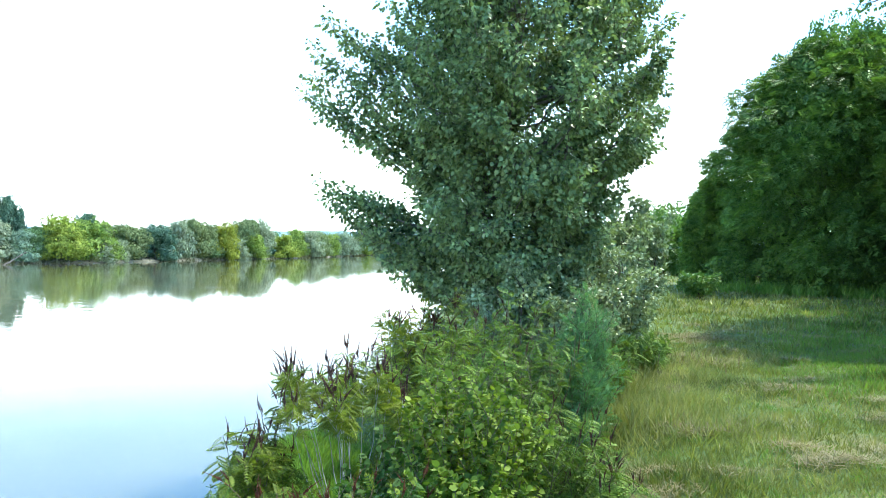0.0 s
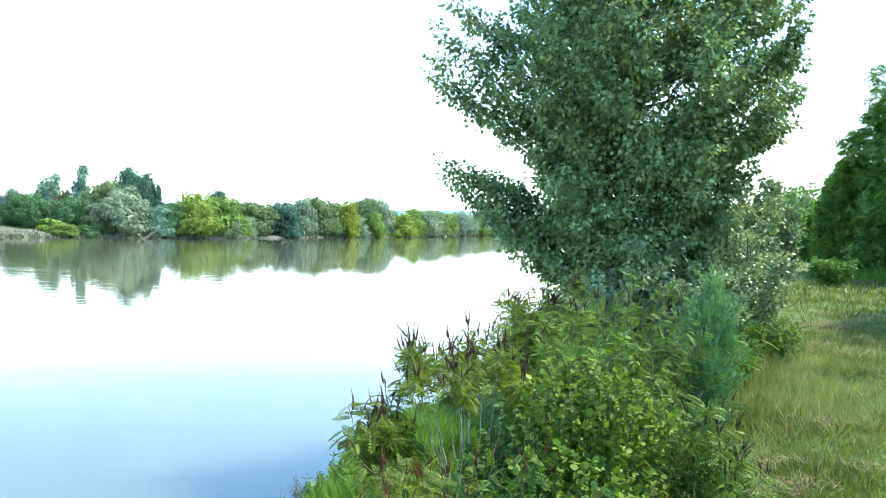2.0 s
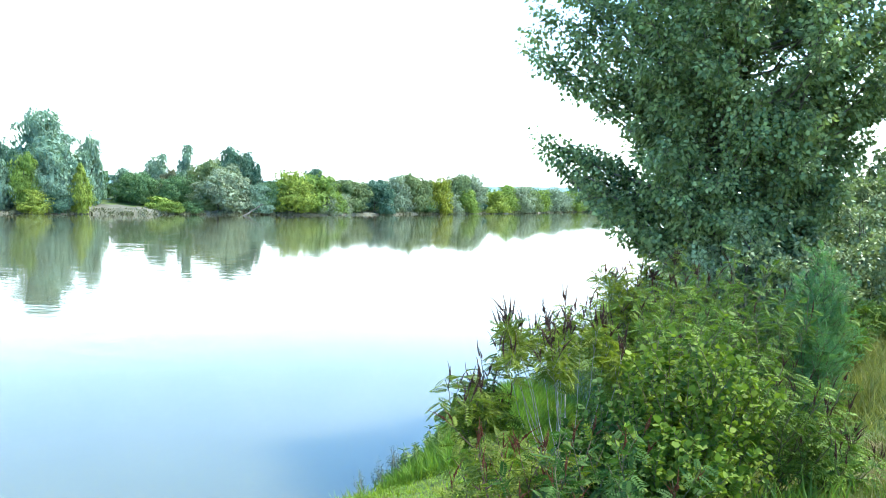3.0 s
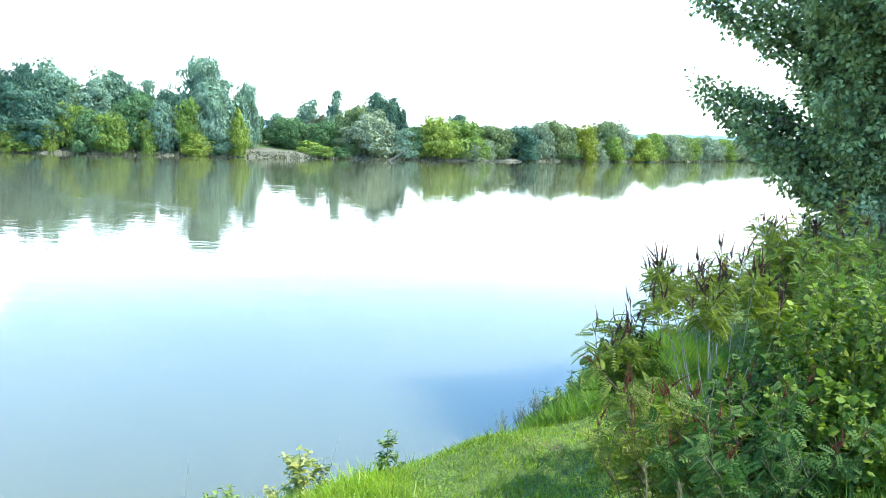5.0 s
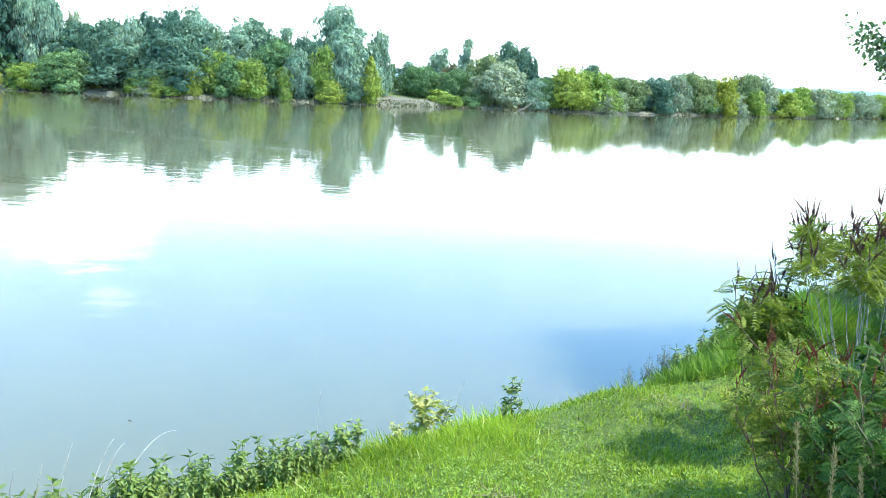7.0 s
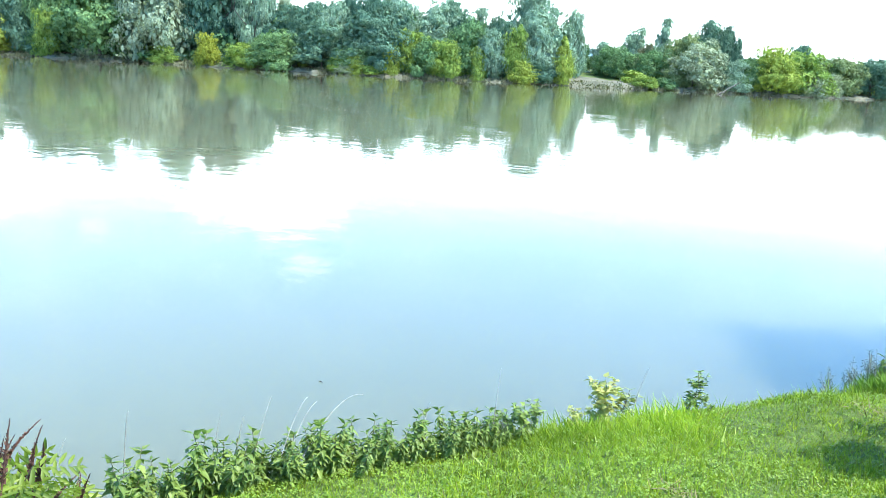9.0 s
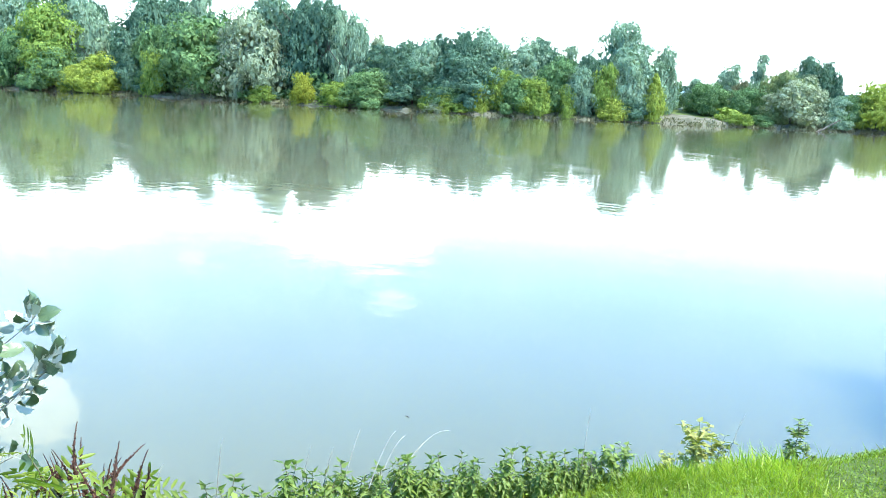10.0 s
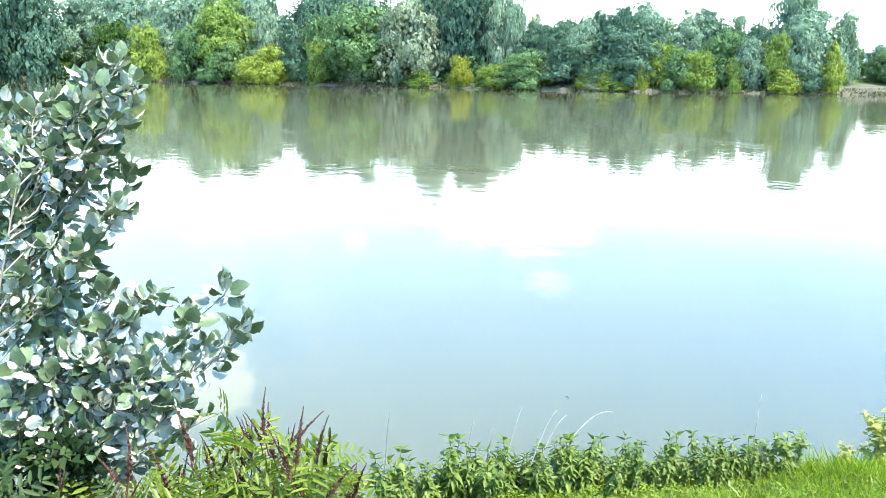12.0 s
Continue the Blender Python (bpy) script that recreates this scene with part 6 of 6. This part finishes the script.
def hay(x, y, rx, ry, n, seed):
    """Cut grass left to dry in a flat heap."""
    rng = np.random.default_rng(seed)
    n = int(n * 0.6)
    P = rng.normal(0, 1, (n, 2)) * np.array([rx, ry]) * 0.36
    z = land_z(P + np.array([x, y])) + 0.035 + 0.03 * np.exp(-(P[:, 0] / rx) ** 2 - (P[:, 1] / ry) ** 2) * rng.random(n)
    A = np.column_stack([rng.normal(0, 1, (n, 2)), rng.normal(0, 0.15, n)])
    N = np.column_stack([rng.normal(0, 0.3, (n, 2)), np.ones(n)])
    V, F = scatter(BLADE[0], BLADE[1], np.column_stack([P + np.array([x, y]), z]), A, N, rng.uniform(0.05, 0.13, n))
    tagged(new("hay", mesh_of("hay", V, F, MAT["straw"])), "flat wisp of dried cut grass on the meadow", "hay", kind="stuff")


hay(2.3, 7.4, 0.55, 0.30, 900, 601)
hay(3.8, 9.3, 0.70, 0.40, 1100, 602)
hay(2.95, 6.2, 0.55, 0.28, 900, 603)
hay(1.45, 5.7, 0.40, 0.25, 600, 604)
hay(4.1, 7.8, 0.45, 0.25, 600, 605)
hay(1.25, 6.7, 0.40, 0.30, 600, 606)
hay(4.7, 14.3, 1.2, 0.7, 900, 607)
hay(3.1, 11.5, 1.0, 0.6, 1200, 608)
wisps = random.Random(41)
for i in range(22):
    wy = wisps.uniform(5.2, 17)
    hay(wy * wisps.uniform(0.16, 0.52) + 0.3, wy, wisps.uniform(0.2, 0.55), wisps.uniform(0.12, 0.3), wisps.randint(250, 520), 620 + i)
for i in range(16):
    f = wisps.random()
    hay(2.8 + 2.9 * f + wisps.uniform(-0.5, 0.5), 10.6 + 7.0 * f + wisps.uniform(-0.8, 0.8), wisps.uniform(0.4, 0.8), wisps.uniform(0.3, 0.6), wisps.randint(300, 500), 680 + i)
hay(-1.9, 6.2, 0.40, 0.25, 160, 609)
hay(-2.25, 3.95, 0.25, 0.15, 90, 610)


# ---------------------------------------------------------------- a small drifting twig
def drifting_twig():
    ob = tagged(new("floating_twig"), "small dark twig drifting on the river", "twig")
    ob.location = (-6.78, 4.88, WATER_Z + 0.005)
    heap = Heap()
    heap.add(tube([(-0.03, 0, 0), (0, 0.008, 0.006), (0.03, 0, 0)], [0.004, 0.006, 0.003], 5))
    child("stem", heap.mesh("stem", MAT["bark_dark"], True), ob)


drifting_twig()
